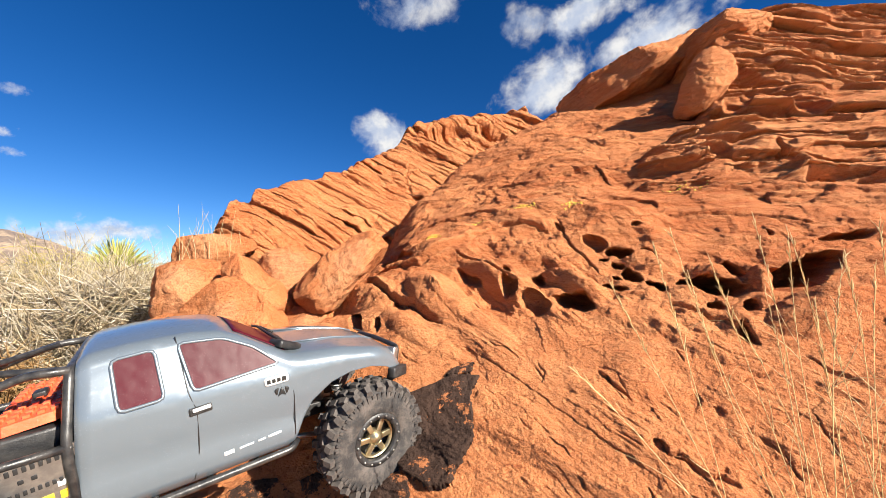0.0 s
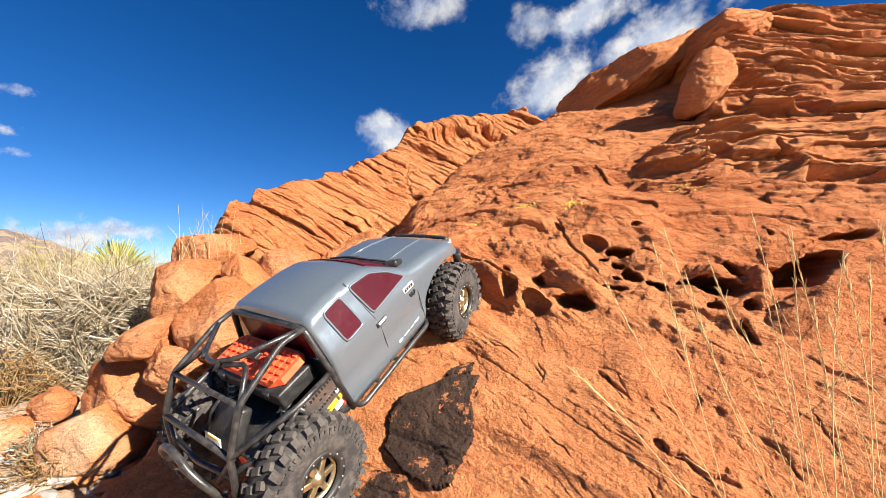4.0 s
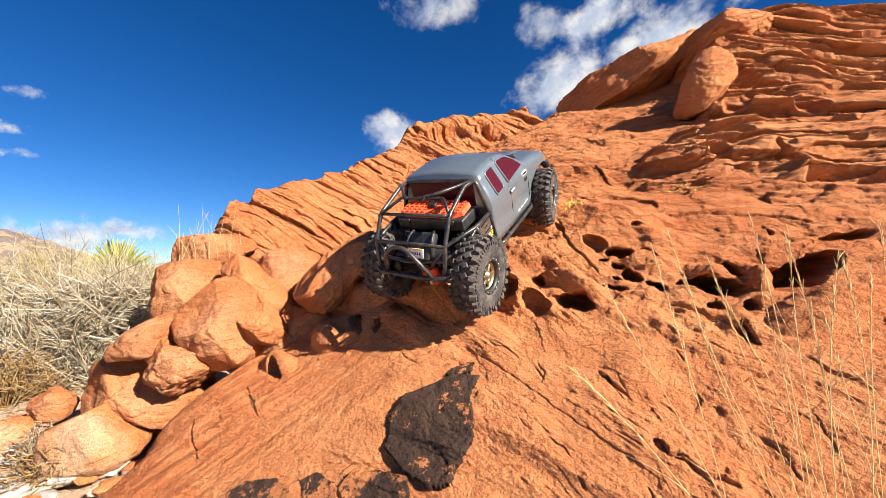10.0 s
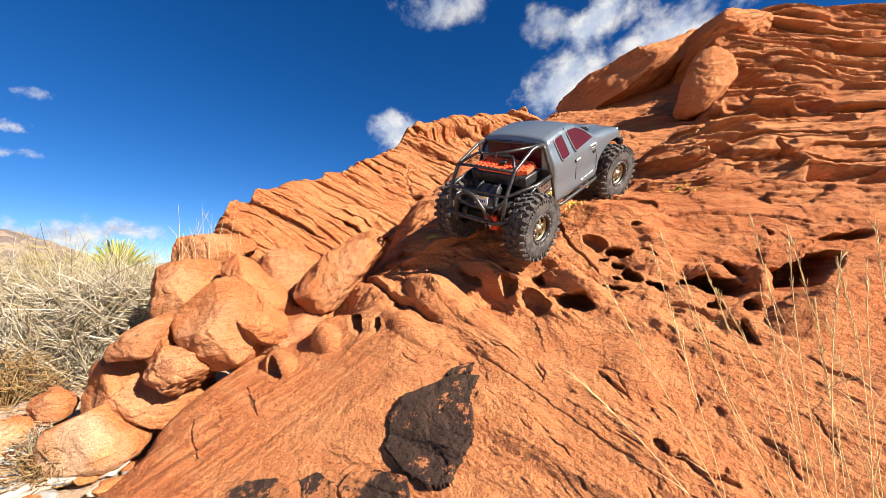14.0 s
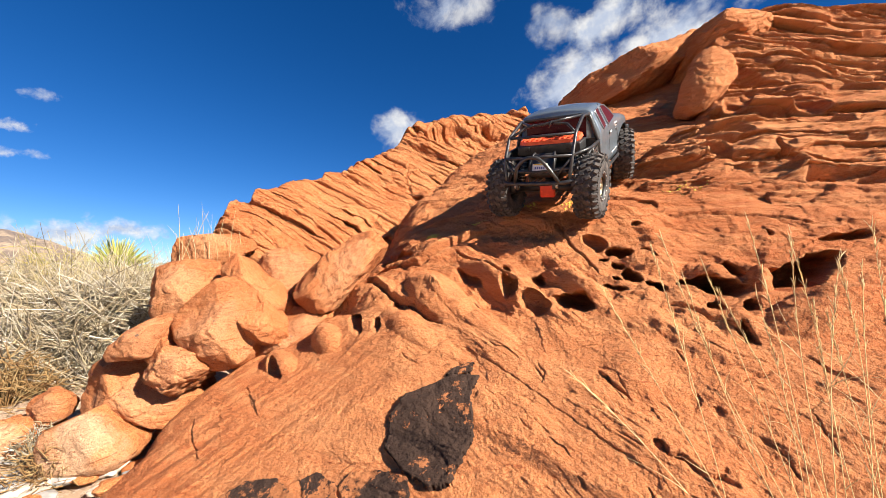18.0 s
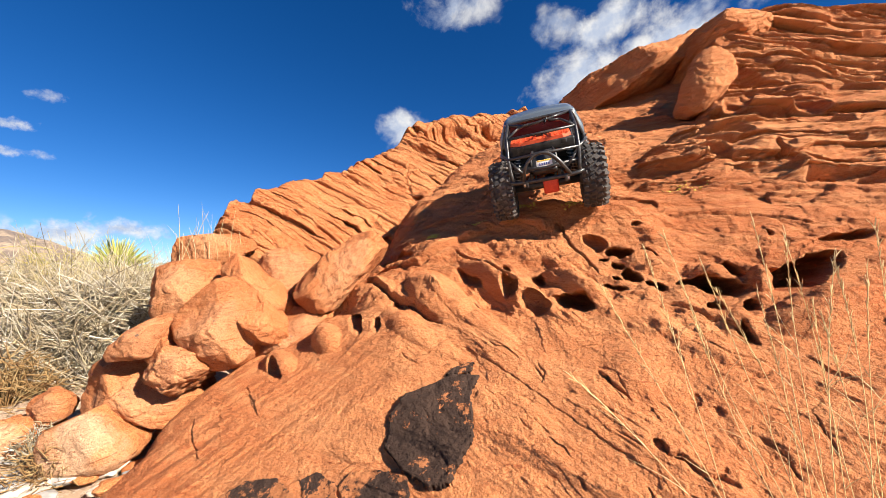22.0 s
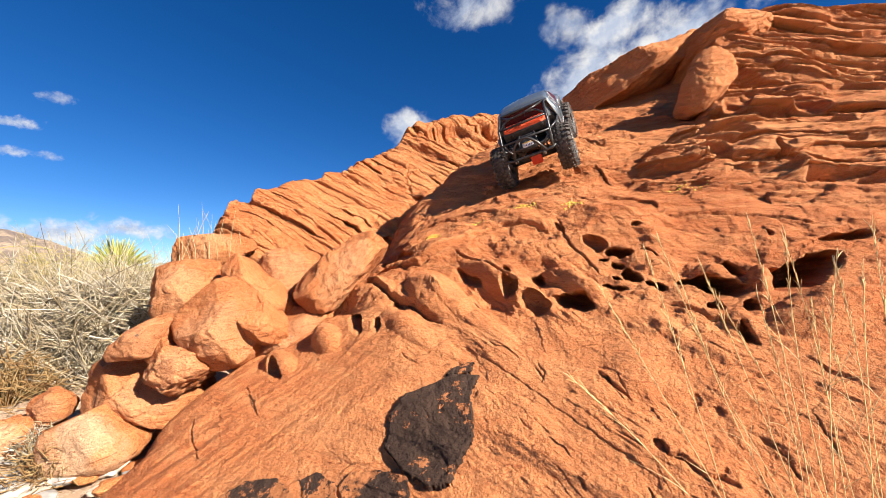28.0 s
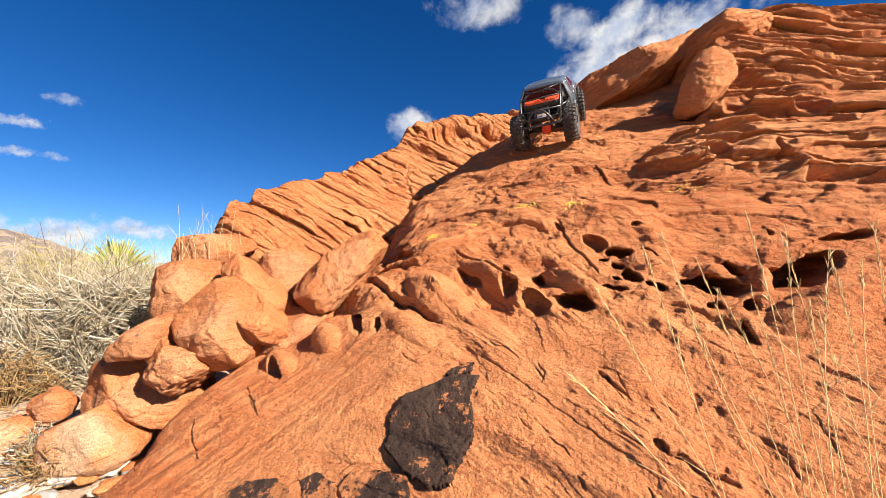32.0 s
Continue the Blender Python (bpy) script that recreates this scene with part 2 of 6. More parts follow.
# ---- the sloping sandstone slab: a plane that leans to the viewer, with its bands, hollows and cracks ----
SLAB_O = np.array([0.1504, 0.3062, 0.0528])
SLAB_U = np.array([0.8975, -0.4409, 0.0])
SLAB_V = np.array([0.3636, 0.7401, 0.5657])
SLAB_N = np.array([-0.2494, -0.5077, 0.8246])
BULGES = [
    (-0.200, 1.200, 0.400, 0.270, 0.076),
    (-0.250, 2.050, 0.450, 0.500, 0.045),
    (-0.550, 0.880, 0.200, 0.200, 0.030),
    (-0.620, 0.660, 0.140, 0.130, 0.030),
    (-0.480, 0.360, 0.220, 0.180, -0.006),
    (-0.450, 1.600, 0.100, 0.160, -0.030),
]
HOLLOWS = [
    (-0.207, 0.744, 0.043, -0.003, 0.004, -0.034, 0.050),
    (-0.115, 0.754, 0.054, -0.009, -0.000, -0.036, 0.160),
    (-0.071, 0.994, 0.034, -0.025, -0.008, -0.030, 0.050),
    (-0.003, 0.953, 0.038, -0.013, -0.004, -0.029, 0.120),
    (-0.046, 0.924, 0.015, -0.004, -0.001, -0.009, 0.060),
    (-0.008, 0.901, 0.020, -0.006, -0.001, -0.011, 0.070),
    (0.026, 0.870, 0.024, -0.011, -0.004, -0.020, 0.110),
    (-0.009, 0.857, 0.014, -0.004, -0.001, -0.009, 0.050),
    (0.074, 0.834, 0.025, -0.022, -0.007, -0.020, 0.110),
    (-0.018, 0.822, 0.033, -0.009, -0.001, -0.013, 0.070),
    (-0.215, 0.844, 0.019, -0.004, 0.001, -0.021, 0.060),
]
HOLLOWS += [
    (0.186, 0.833, 0.077, -0.019, -0.010, -0.040, 0.200),
    (0.239, 0.900, 0.028, -0.017, -0.008, -0.024, 0.100),
    (0.372, 0.902, 0.078, 0.064, -0.006, -0.054, 0.220),
    (0.308, 0.871, 0.006, -0.022, -0.015, -0.023, 0.140),
    (0.241, 0.763, 0.013, -0.010, -0.009, -0.021, 0.070),
    (0.184, 0.765, 0.023, -0.002, -0.003, -0.011, 0.050),
    (0.218, 0.682, 0.007, -0.031, -0.007, -0.009, 0.060),
    (0.041, 1.073, 0.016, 0.001, -0.000, -0.010, 0.040),
    (0.340, 1.053, 0.007, -0.009, -0.006, -0.016, 0.040),
    (0.067, 0.956, 0.020, -0.018, -0.004, -0.013, 0.040),
    (0.484, 1.044, 0.066, 0.024, -0.006, -0.021, 0.080),
]
HOLLOWS += [
    (-0.699, 0.616, 0.025, 0.005, 0.047, -0.050, 0.080),
    (-0.608, 0.601, 0.015, 0.000, 0.010, -0.025, 0.090),
    (-0.575, 0.674, 0.031, -0.007, 0.005, -0.027, 0.090),
    (-0.364, 0.729, 0.011, 0.002, 0.006, -0.021, 0.040),
    (-0.418, 0.832, 0.052, -0.023, -0.000, -0.016, 0.035),
    (-0.281, 0.793, 0.032, -0.013, -0.001, -0.026, 0.060),
    (-0.314, 0.878, 0.017, -0.003, 0.002, -0.018, 0.035),
    (-0.727, 0.925, 0.091, -0.010, 0.034, -0.053, 0.040),
    (0.046, 0.411, 0.008, -0.012, -0.008, -0.010, 0.013),
    (0.106, 0.512, 0.012, -0.005, -0.009, -0.023, 0.010),
    (-0.177, 1.089, 0.017, -0.016, -0.003, -0.013, 0.030),
]
HOLLOWS += [
    (-0.025, 0.518, 0.028, -0.028, -0.002, -0.004, 0.007),
    (-0.107, 0.387, 0.016, -0.013, -0.002, -0.003, 0.007),
    (0.084, 0.389, 0.028, -0.013, -0.002, -0.004, 0.009),
    (-0.071, 0.327, 0.007, -0.012, -0.003, -0.002, 0.006),
    (0.026, 0.337, 0.007, -0.010, -0.004, -0.004, 0.007),
    (0.118, 0.382, -0.001, -0.014, -0.003, -0.001, 0.006),
    (0.086, 0.346, 0.008, -0.004, -0.002, -0.004, 0.006),
    (0.142, 0.496, 0.010, -0.008, -0.003, -0.005, 0.006),
    (-0.251, 0.580, 0.039, -0.023, -0.001, -0.005, 0.005),
    (-0.160, 0.532, 0.012, -0.019, -0.003, -0.003, 0.005),
    (-0.847, 0.338, 0.059, -0.033, -0.004, -0.003, 0.006),
    (-0.865, 0.436, 0.030, -0.000, 0.026, -0.031, 0.040),
]
RIBS = [
    (-0.314, 0.818, 0.164, -0.090, -0.004, -0.042, 0.042),
    (-0.117, 0.829, 0.098, -0.043, -0.004, -0.037, 0.038),
    (-0.483, 0.743, 0.128, -0.061, -0.000, -0.081, 0.048),
    (-0.614, 1.042, 0.241, 0.022, 0.086, -0.162, 0.045),
    (-0.268, 0.974, 0.146, -0.014, 0.008, -0.065, 0.024),
    (-0.738, 0.745, 0.111, 0.015, 0.067, -0.078, 0.034),
    (-0.773, 0.568, 0.042, 0.021, 0.061, -0.051, 0.042),
    (-0.879, 0.471, 0.068, 0.009, 0.046, -0.045, 0.034),
    (0.065, 0.922, 0.073, -0.043, -0.010, -0.041, 0.018),
    (0.279, 0.857, 0.010, -0.044, -0.021, -0.030, 0.032),
]
RIBS += [
    (0.360, 0.764, 0.100, 0.033, -0.020, -0.072, 0.040),
    (-0.137, 1.503, 0.175, -0.118, 0.008, -0.198, 0.018),
    (-0.045, 1.154, 0.150, -0.017, -0.001, -0.063, 0.014),
    (-0.270, 1.105, 0.098, -0.016, 0.006, -0.038, 0.012),
    (-0.364, 0.677, 0.144, -0.071, -0.004, -0.033, 0.012),
    (0.013, 0.578, 0.055, -0.023, -0.018, -0.065, 0.006),
    (-0.205, 0.436, 0.098, -0.043, -0.009, -0.034, 0.006),
    (-0.480, 0.428, 0.076, 0.078, 0.031, -0.024, 0.006),
]
RIBS += [
    (0.135, 0.654, 0.081, -0.045, -0.011, -0.031, 0.008),
    (-0.516, 0.608, 0.103, -0.045, -0.007, -0.034, 0.014),
    (-0.391, 1.111, 0.081, 0.008, 0.017, -0.050, 0.012),
    (0.113, 1.029, 0.065, -0.016, -0.006, -0.038, 0.010),
    (-0.144, 0.898, 0.088, -0.060, -0.004, -0.019, 0.010),
    (0.254, 1.035, 0.081, -0.015, -0.008, -0.034, 0.010),
]
RIBS += [
    (-0.323, 0.743, 0.065, -0.023, -0.000, -0.050, -0.026),
    (-0.384, 0.597, 0.107, -0.050, -0.004, -0.025, -0.008),
    (-0.052, 0.706, 0.072, -0.014, -0.003, -0.034, -0.010),
    (-0.756, 0.976, 0.135, -0.057, 0.030, -0.063, -0.020),
    (0.173, 0.907, 0.088, -0.023, -0.006, -0.028, 0.016),
    (-0.249, 1.220, 0.122, -0.009, 0.012, -0.065, 0.010),
    (0.299, 1.555, 0.098, -0.027, -0.062, -0.367, 0.010),
]
CRACKS = [
    (0.0016, 0.007, 0.0020, [(-0.990, 0.272), (-0.938, 0.232), (-0.884, 0.201), (-0.831, 0.180)]),
    (0.0015, 0.005, 0.0025, [(-0.923, 0.384), (-0.855, 0.345), (-0.776, 0.301)]),
    (0.0012, 0.002, -0.0020, [(-0.527, 0.556), (-0.593, 0.485), (-0.636, 0.423), (-0.652, 0.372), (-0.681, 0.327), (-0.754, 0.278), (-0.771, 0.215), (-0.819, 0.117)]),
    (0.0011, 0.004, 0.0010, [(-0.536, 0.432), (-0.524, 0.397), (-0.543, 0.355), (-0.568, 0.307), (-0.591, 0.256)]),
    (0.0011, 0.002, 0.0010, [(-0.638, 0.298), (-0.753, 0.230), (-0.777, 0.139)]),
    (0.0015, 0.004, 0.0015, [(-0.503, 0.532), (-0.473, 0.515), (-0.433, 0.505)]),
]
CRACKS += [
    (0.0011, 0.003, 0.0010, [(-0.519, 0.538), (-0.523, 0.506), (-0.535, 0.456)]),
    (0.0015, 0.004, 0.0015, [(-0.434, 0.432), (-0.428, 0.450), (-0.414, 0.460)]),
    (0.0011, 0.002, 0.0018, [(-0.384, 0.597), (-0.223, 0.516), (-0.145, 0.471), (-0.071, 0.419), (0.006, 0.380), (0.048, 0.356), (0.063, 0.334)]),
    (0.0015, 0.004, 0.0020, [(-0.286, 0.601), (-0.250, 0.577), (-0.206, 0.555)]),
    (0.0015, 0.004, 0.0020, [(-0.172, 0.556), (-0.152, 0.531), (-0.156, 0.502)]),
    (0.0023, 0.006, 0.0030, [(-0.055, 0.557), (-0.032, 0.529), (-0.008, 0.507), (0.004, 0.486)]),
]
CRACKS += [
    (0.0023, 0.005, 0.0030, [(0.103, 0.380), (0.142, 0.369)]),
    (0.0015, 0.004, 0.0020, [(0.090, 0.636), (0.096, 0.611), (0.106, 0.594)]),
    (0.0023, 0.006, 0.0020, [(0.036, 0.427), (0.053, 0.400), (0.077, 0.395), (0.110, 0.374)]),
    (0.0015, 0.004, 0.0015, [(0.132, 0.510), (0.148, 0.493), (0.183, 0.506)]),
    (0.0011, 0.002, 0.0010, [(-0.017, 0.552), (-0.010, 0.526), (-0.003, 0.505)]),
    (0.0015, 0.003, 0.0015, [(-0.188, 0.412), (-0.154, 0.397)]),
    (0.0011, 0.002, 0.0010, [(-0.225, 0.385), (-0.180, 0.373), (-0.144, 0.367)]),
    (0.0011, 0.002, 0.0015, [(-0.022, 0.423), (0.022, 0.398)]),
]
CRACKS += [
    (0.0060, 0.026, 0.0260, [(-0.818, 0.828), (-0.710, 0.764), (-0.619, 0.710), (-0.539, 0.682), (-0.466, 0.646), (-0.410, 0.634)]),
    (0.0020, 0.010, 0.0060, [(-0.190, 1.132), (-0.164, 1.079), (-0.158, 1.028), (-0.125, 0.966), (-0.083, 0.928), (-0.048, 0.872)]),
    (0.0040, 0.018, 0.0260, [(-0.813, 0.898), (-0.697, 0.874), (-0.588, 0.865), (-0.504, 0.940), (-0.444, 1.016), (-0.379, 1.079)]),
    (0.0030, 0.012, 0.0120, [(-0.501, 0.933), (-0.383, 0.871), (-0.290, 0.821), (-0.235, 0.783)]),
    (0.0020, 0.008, 0.0040, [(-0.454, 0.909), (-0.331, 0.856), (-0.235, 0.824)]),
]
CRACKS += [
    (0.0030, 0.012, 0.0060, [(0.089, 0.771), (0.159, 0.745), (0.209, 0.710), (0.227, 0.655)]),
    (0.0030, 0.012, 0.0100, [(-0.051, 1.284), (0.022, 1.279), (0.090, 1.248), (0.114, 1.197)]),
    (0.0020, 0.008, 0.0060, [(0.089, 1.164), (0.226, 1.163), (0.342, 1.157), (0.406, 1.130), (0.477, 1.094)]),
    (0.0025, 0.010, 0.0100, [(-0.345, 1.574), (-0.214, 1.615), (-0.089, 1.648), (-0.022, 1.475)]),
    (0.0030, 0.012, 0.0120, [(-0.384, 1.080), (-0.286, 1.085), (-0.200, 1.058)]),
    (0.0020, 0.007, 0.0040, [(-0.179, 1.287), (-0.116, 1.212), (-0.047, 1.272)]),
]
CRACKS += [
    (0.0015, 0.004, 0.0020, [(0.144, 0.655), (0.183, 0.627), (0.243, 0.610)]),
    (0.0015, 0.004, 0.0020, [(0.166, 0.548), (0.204, 0.579), (0.247, 0.598)]),
    (0.0019, 0.005, 0.0025, [(0.290, 0.643), (0.314, 0.608), (0.342, 0.594)]),
    (0.0015, 0.004, 0.0020, [(0.181, 0.456), (0.207, 0.435), (0.219, 0.398)]),
    (0.0011, 0.003, 0.0015, [(0.258, 0.520), (0.271, 0.484), (0.267, 0.440)]),
    (0.0015, 0.004, 0.0020, [(0.307, 1.009), (0.375, 1.022), (0.422, 1.007)]),
    (0.0015, 0.004, 0.0020, [(-0.609, 1.031), (-0.558, 1.079), (-0.480, 1.052)]),
]
CRACKS += [
    (0.0030, 0.010, 0.0100, [(-0.605, 1.490), (-0.534, 1.631), (-0.345, 1.574)]),
    (0.0030, 0.010, 0.0080, [(-0.856, 1.150), (-0.728, 1.234), (-0.574, 1.249), (-0.391, 1.196)]),
    (0.0020, 0.008, 0.0050, [(-0.515, 1.811), (-0.344, 1.837), (-0.113, 1.988)]),
    (0.0030, 0.010, 0.0080, [(-0.277, 2.259), (-0.087, 2.027), (0.121, 2.121)]),
    (0.0030, 0.010, 0.0080, [(-0.011, 1.696), (0.058, 1.784), (0.174, 1.870)]),
    (0.0025, 0.008, 0.0060, [(-0.618, 1.296), (-0.625, 1.427), (-0.620, 1.495)]),
    (0.0020, 0.008, 0.0060, [(-0.691, 1.212), (-0.654, 1.253), (-0.587, 1.216)]),
]
FACE_OVALS = [
    (0.539, 0.902, 0.090, -0.057, -0.017, -0.059, -0.070),
    (0.501, 1.337, 0.055, -0.093, -0.015, -0.054, -0.060),
    (0.629, 1.368, 0.052, -0.080, -0.016, -0.054, -0.060),
    (0.382, 1.082, 0.101, 0.049, -0.008, -0.071, -0.060),
    (0.312, 0.930, 0.100, 0.072, -0.003, -0.058, -0.050),
    (0.222, 0.659, 0.091, -0.037, -0.006, -0.031, -0.060),
    (0.500, 0.743, 0.082, -0.017, -0.008, -0.031, -0.050),
    (0.150, 0.449, 0.030, -0.009, -0.005, -0.030, -0.050),
    (0.290, 0.345, 0.085, -0.022, -0.005, -0.019, -0.050),
    (0.324, 0.451, 0.006, -0.011, -0.025, -0.062, -0.050),
    (0.528, 1.857, 0.097, 0.010, -0.015, -0.099, -0.050),
    (0.293, 0.533, 0.100, -0.011, -0.012, -0.061, 0.030),
    (0.270, 0.728, 0.115, -0.004, -0.009, -0.055, 0.030),
    (0.655, 1.091, 0.100, -0.080, -0.024, -0.077, 0.030),
    (0.676, 1.538, 0.146, -0.028, -0.022, -0.093, 0.030),
    (0.125, 0.497, 0.085, 0.044, -0.001, -0.068, 0.025),
    (0.200, 0.190, 0.022, 0.004, -0.014, -0.096, -0.100),
    (0.365, 0.247, 0.044, -0.009, -0.012, -0.038, -0.100),
    (0.550, 0.669, 0.059, -0.011, -0.014, -0.048, -0.080),
    (0.594, 0.950, 0.051, -0.035, -0.025, -0.079, -0.060),
    (0.141, 0.492, 0.046, -0.014, -0.007, -0.039, -0.050),
    (0.307, 0.307, 0.104, -0.025, -0.017, -0.065, 0.030),
    (0.435, 0.918, 0.209, 0.001, -0.038, -0.196, 0.030),
    (0.428, 1.494, 0.186, 0.085, -0.033, -0.295, 0.030),
    (0.704, 1.365, 0.149, -0.079, -0.055, -0.195, 0.030),
    (0.432, 0.191, 0.040, -0.007, -0.017, -0.050, -0.050),
]


def slab_base(u, v):
    """The slab's broad swells."""
    h = 0.012 * fbm(u * 2.2, v * 2.2, octaves=4, seed=11)
    for cu, cv, ru, rv, a in BULGES:
        h = h + a * np.exp(-((u - cu) / ru) ** 2 - ((v - cv) / rv) ** 2)
    return h


def slab_shape(u, v):
    """Height over the slab's plane and the inward shift, for points of the plane."""
    wu = u + 0.03 * fbm(u * 4, v * 4, octaves=3, seed=3)
    wv = v + 0.03 * fbm(u * 4 + 9, v * 4, octaves=3, seed=5)
    h = slab_base(u, v)
    # thin beds that fan out: they climb to the right at the slab's left end and fall to the right elsewhere
    q = v - np.interp(u, [-1.3, -0.60, -0.48, -0.36, 0.0, 0.8], [-1.05, 0.0, 0.08, 0.06, -0.16, -0.62])
    q = q + 0.012 * fbm(u * 3, v * 3, octaves=3, seed=19)
    low = 1 - sstep(0.62, 0.80, v + 0.10 * u)
    calm = 0.45 + 0.55 * sstep(-0.3, 0.4, fbm(u * 3.1, v * 3.1 + 4, octaves=3, seed=23))
    h = h + (0.5 + 0.5 * low) * calm * (0.0014 * ridged(u * 1.7, q * 10, 3, 21) + 0.0011 * fbm(u * 7, q * 44, octaves=4, seed=25, gain=0.6))
    h = h + 0.0020 * calm * terrace(2.4 * fbm(u * 2.2, q * 8, octaves=5, seed=41))
    h = h + 0.0010 * terrace(2.2 * fbm(wu * 10 + 4, q * 19, octaves=4, seed=43))
    h = h + 0.0016 * fbm(wu * 17, wv * 17, octaves=5, seed=31, gain=0.62)
    h = h - 0.0022 * sstep(0.42, 0.56, fbm(wu * 9 + 3, q * 15, octaves=4, seed=37)) * low
    h = h + 0.0007 * fbm(u * 90, v * 90, octaves=3, seed=45)
    upper = sstep(1.06, 1.36, v)
    h = h + upper * (0.008 * fbm(wu * 5, wv * 5, octaves=5, seed=47, gain=0.6) + 0.0062 * terrace(2.4 * fbm(wu * 3.2 + 7, wv * 5.5, octaves=5, seed=49)) - 0.008 * sstep(0.34, 0.44, fbm(wu * 3.4, wv * 7 + 2, octaves=4, seed=55)))
    # the knobbly band with its ribs
    band = sstep(0.62, 0.72, wv) * (1 - sstep(1.10, 1.25, wv))
    h = h + band * (0.011 * fbm(wu * 6, wv * 9, octaves=4, seed=51, gain=0.55) + 0.0028 * terrace(2.2 * fbm(wu * 7 + 2, wv * 11, octaves=4, seed=57)) + 0.004 * fbm(wu * 20, wv * 24, octaves=3, seed=53))
    mu, mv = 0.15 * wu + 0.85 * u, 0.15 * wv + 0.85 * v
    for row in RIBS:
        d, val = oval(mu, mv, row)
        k = np.nonzero(d < 1)[0]
        h[k] += val * (1 - d[k] ** 2) ** 0.9
    ju, jv = mu + 0.0035 * vnoise(u * 55, v * 55, None, 17), mv + 0.0035 * vnoise(u * 55, v * 55, None, 18)
    for w, depth, lip, pts in CRACKS:
        a, b = np.array(pts).min(0) - 0.16, np.array(pts).max(0) + 0.16
        k = np.nonzero((u > a[0]) & (u < b[0]) & (v > a[1]) & (v < b[1]))[0]
        if len(k):
            d, side, end = line_dist(ju[k], jv[k], pts)
            cut = np.exp(-(d / w) ** 2) * end
            h[k] += lip * end * (side > 0) * np.exp(-d / (0.04 + 1.6 * abs(lip))) * (1 - cut) - depth * cut
    shift = np.zeros(u.shape)
    ju, jv = u + 0.007 * fbm(u * 22, v * 22, octaves=3, seed=7), v + 0.007 * fbm(u * 22, v * 22, octaves=3, seed=8)
    for row in HOLLOWS:
        d, val = oval(ju, jv, row)
        k = np.nonzero(d < 1)[0]
        shift[k] = np.maximum(shift[k], val * np.sqrt(1 - d[k] ** 2) * sstep(1.0, 0.75, d[k]))
    # rounded brow on the far left, down into the gully, and the round-over at the top
    edge = np.interp(v, [0.0, 0.16, 0.30, 0.45, 0.60, 0.76, 1.0, 1.4, 3.4], [-1.09, -1.06, -1.04, -1.00, -0.93, -0.88, -0.85, -0.91, -0.80])
    over = edge + 0.05 * fbm(v * 3.1, v * 0 + 2, octaves=3, seed=61) - u
    h = h - 0.9 * (np.sqrt(over ** 2 + 0.006) + over) * 0.5
    top = v - np.interp(u, [-0.9, -0.55, -0.4, 0.2], [2.75, 3.2, 3.5, 3.9])
    h = h - 1.5 * (np.sqrt(top ** 2 + 0.01) + top) * 0.5
    return h, shift


def build_slab():
    rad = np.exp(np.concatenate([np.linspace(math.log(0.13), math.log(0.36), 24, endpoint=False), np.linspace(math.log(0.36), math.log(3.9), 860), np.linspace(math.log(3.9), math.log(10.5), 26)[1:]]))
    ang = np.radians(np.concatenate([np.linspace(2, 57, 36, endpoint=False), np.linspace(57, 172, 1000), np.linspace(172, 183, 12)[1:]]))
    nr, na = len(rad), len(ang)
    r, a = np.meshgrid(rad, ang, indexing="ij")
    u, v = (r * np.cos(a)).ravel(), (r * np.sin(a) - 0.12).ravel()
    h, shift = slab_shape(u, v)
    inward = -0.62 * SLAB_N + 0.78 * SLAB_V
    pts = SLAB_O + u[:, None] * SLAB_U + v[:, None] * SLAB_V + h[:, None] * SLAB_N + shift[:, None] * inward
    ob = new("rock_slab", mesh_of("rock_slab", pts, grid_faces(nr, na), SANDSTONE_SLAB))
    return tagged(ob, "sloping red sandstone slab with hollows and cracks", "rock", kind="structure")


build_slab()

# ---- the steep ledged face beyond the slab ----
FACE_O = np.array([0.737, 1.047, 0.65])
FACE_U = np.array([0.9349, -0.355, 0.0])
FACE_V = np.array([0.2446, 0.6442, 0.7247])
FACE_N = np.array([-0.2573, -0.6775, 0.6891])


def ledges(p, q, size, warp, seed):
    """Bedded ledges: each sheds out at its lip and falls back above. Returns the relief and the lip."""
    f = q / size + warp * fbm(p * 1.7, q * 0.8, octaves=4, seed=seed) + 0.10 * fbm(p * 7, q * 4, octaves=3, seed=seed + 5) + 0.25 * vnoise(p * 0.7, q * 0, None, seed + 3)
    k = np.floor(f)
    t = f - k
    amp = 0.35 + 0.65 * (0.5 + 0.5 * lattice(k.astype(np.int64), k.astype(np.int64) * 0, k.astype(np.int64) * 0, seed))
    amp = amp * (0.45 + 0.55 * sstep(-0.35, 0.35, vnoise(p * 1.5 + 5.1 * k, k * 1.7, None, seed + 9)))
    rise = sstep(0.0, 0.06, t) * (1 - t) ** 0.9
    slot = amp * (np.exp(-(t / 0.05) ** 2) + np.exp(-((t - 1) / 0.05) ** 2))
    rise = rise - 0.55 * slot
    return amp * rise, amp * sstep(0.0, 0.06, t) * sstep(0.35, 0.06, t)


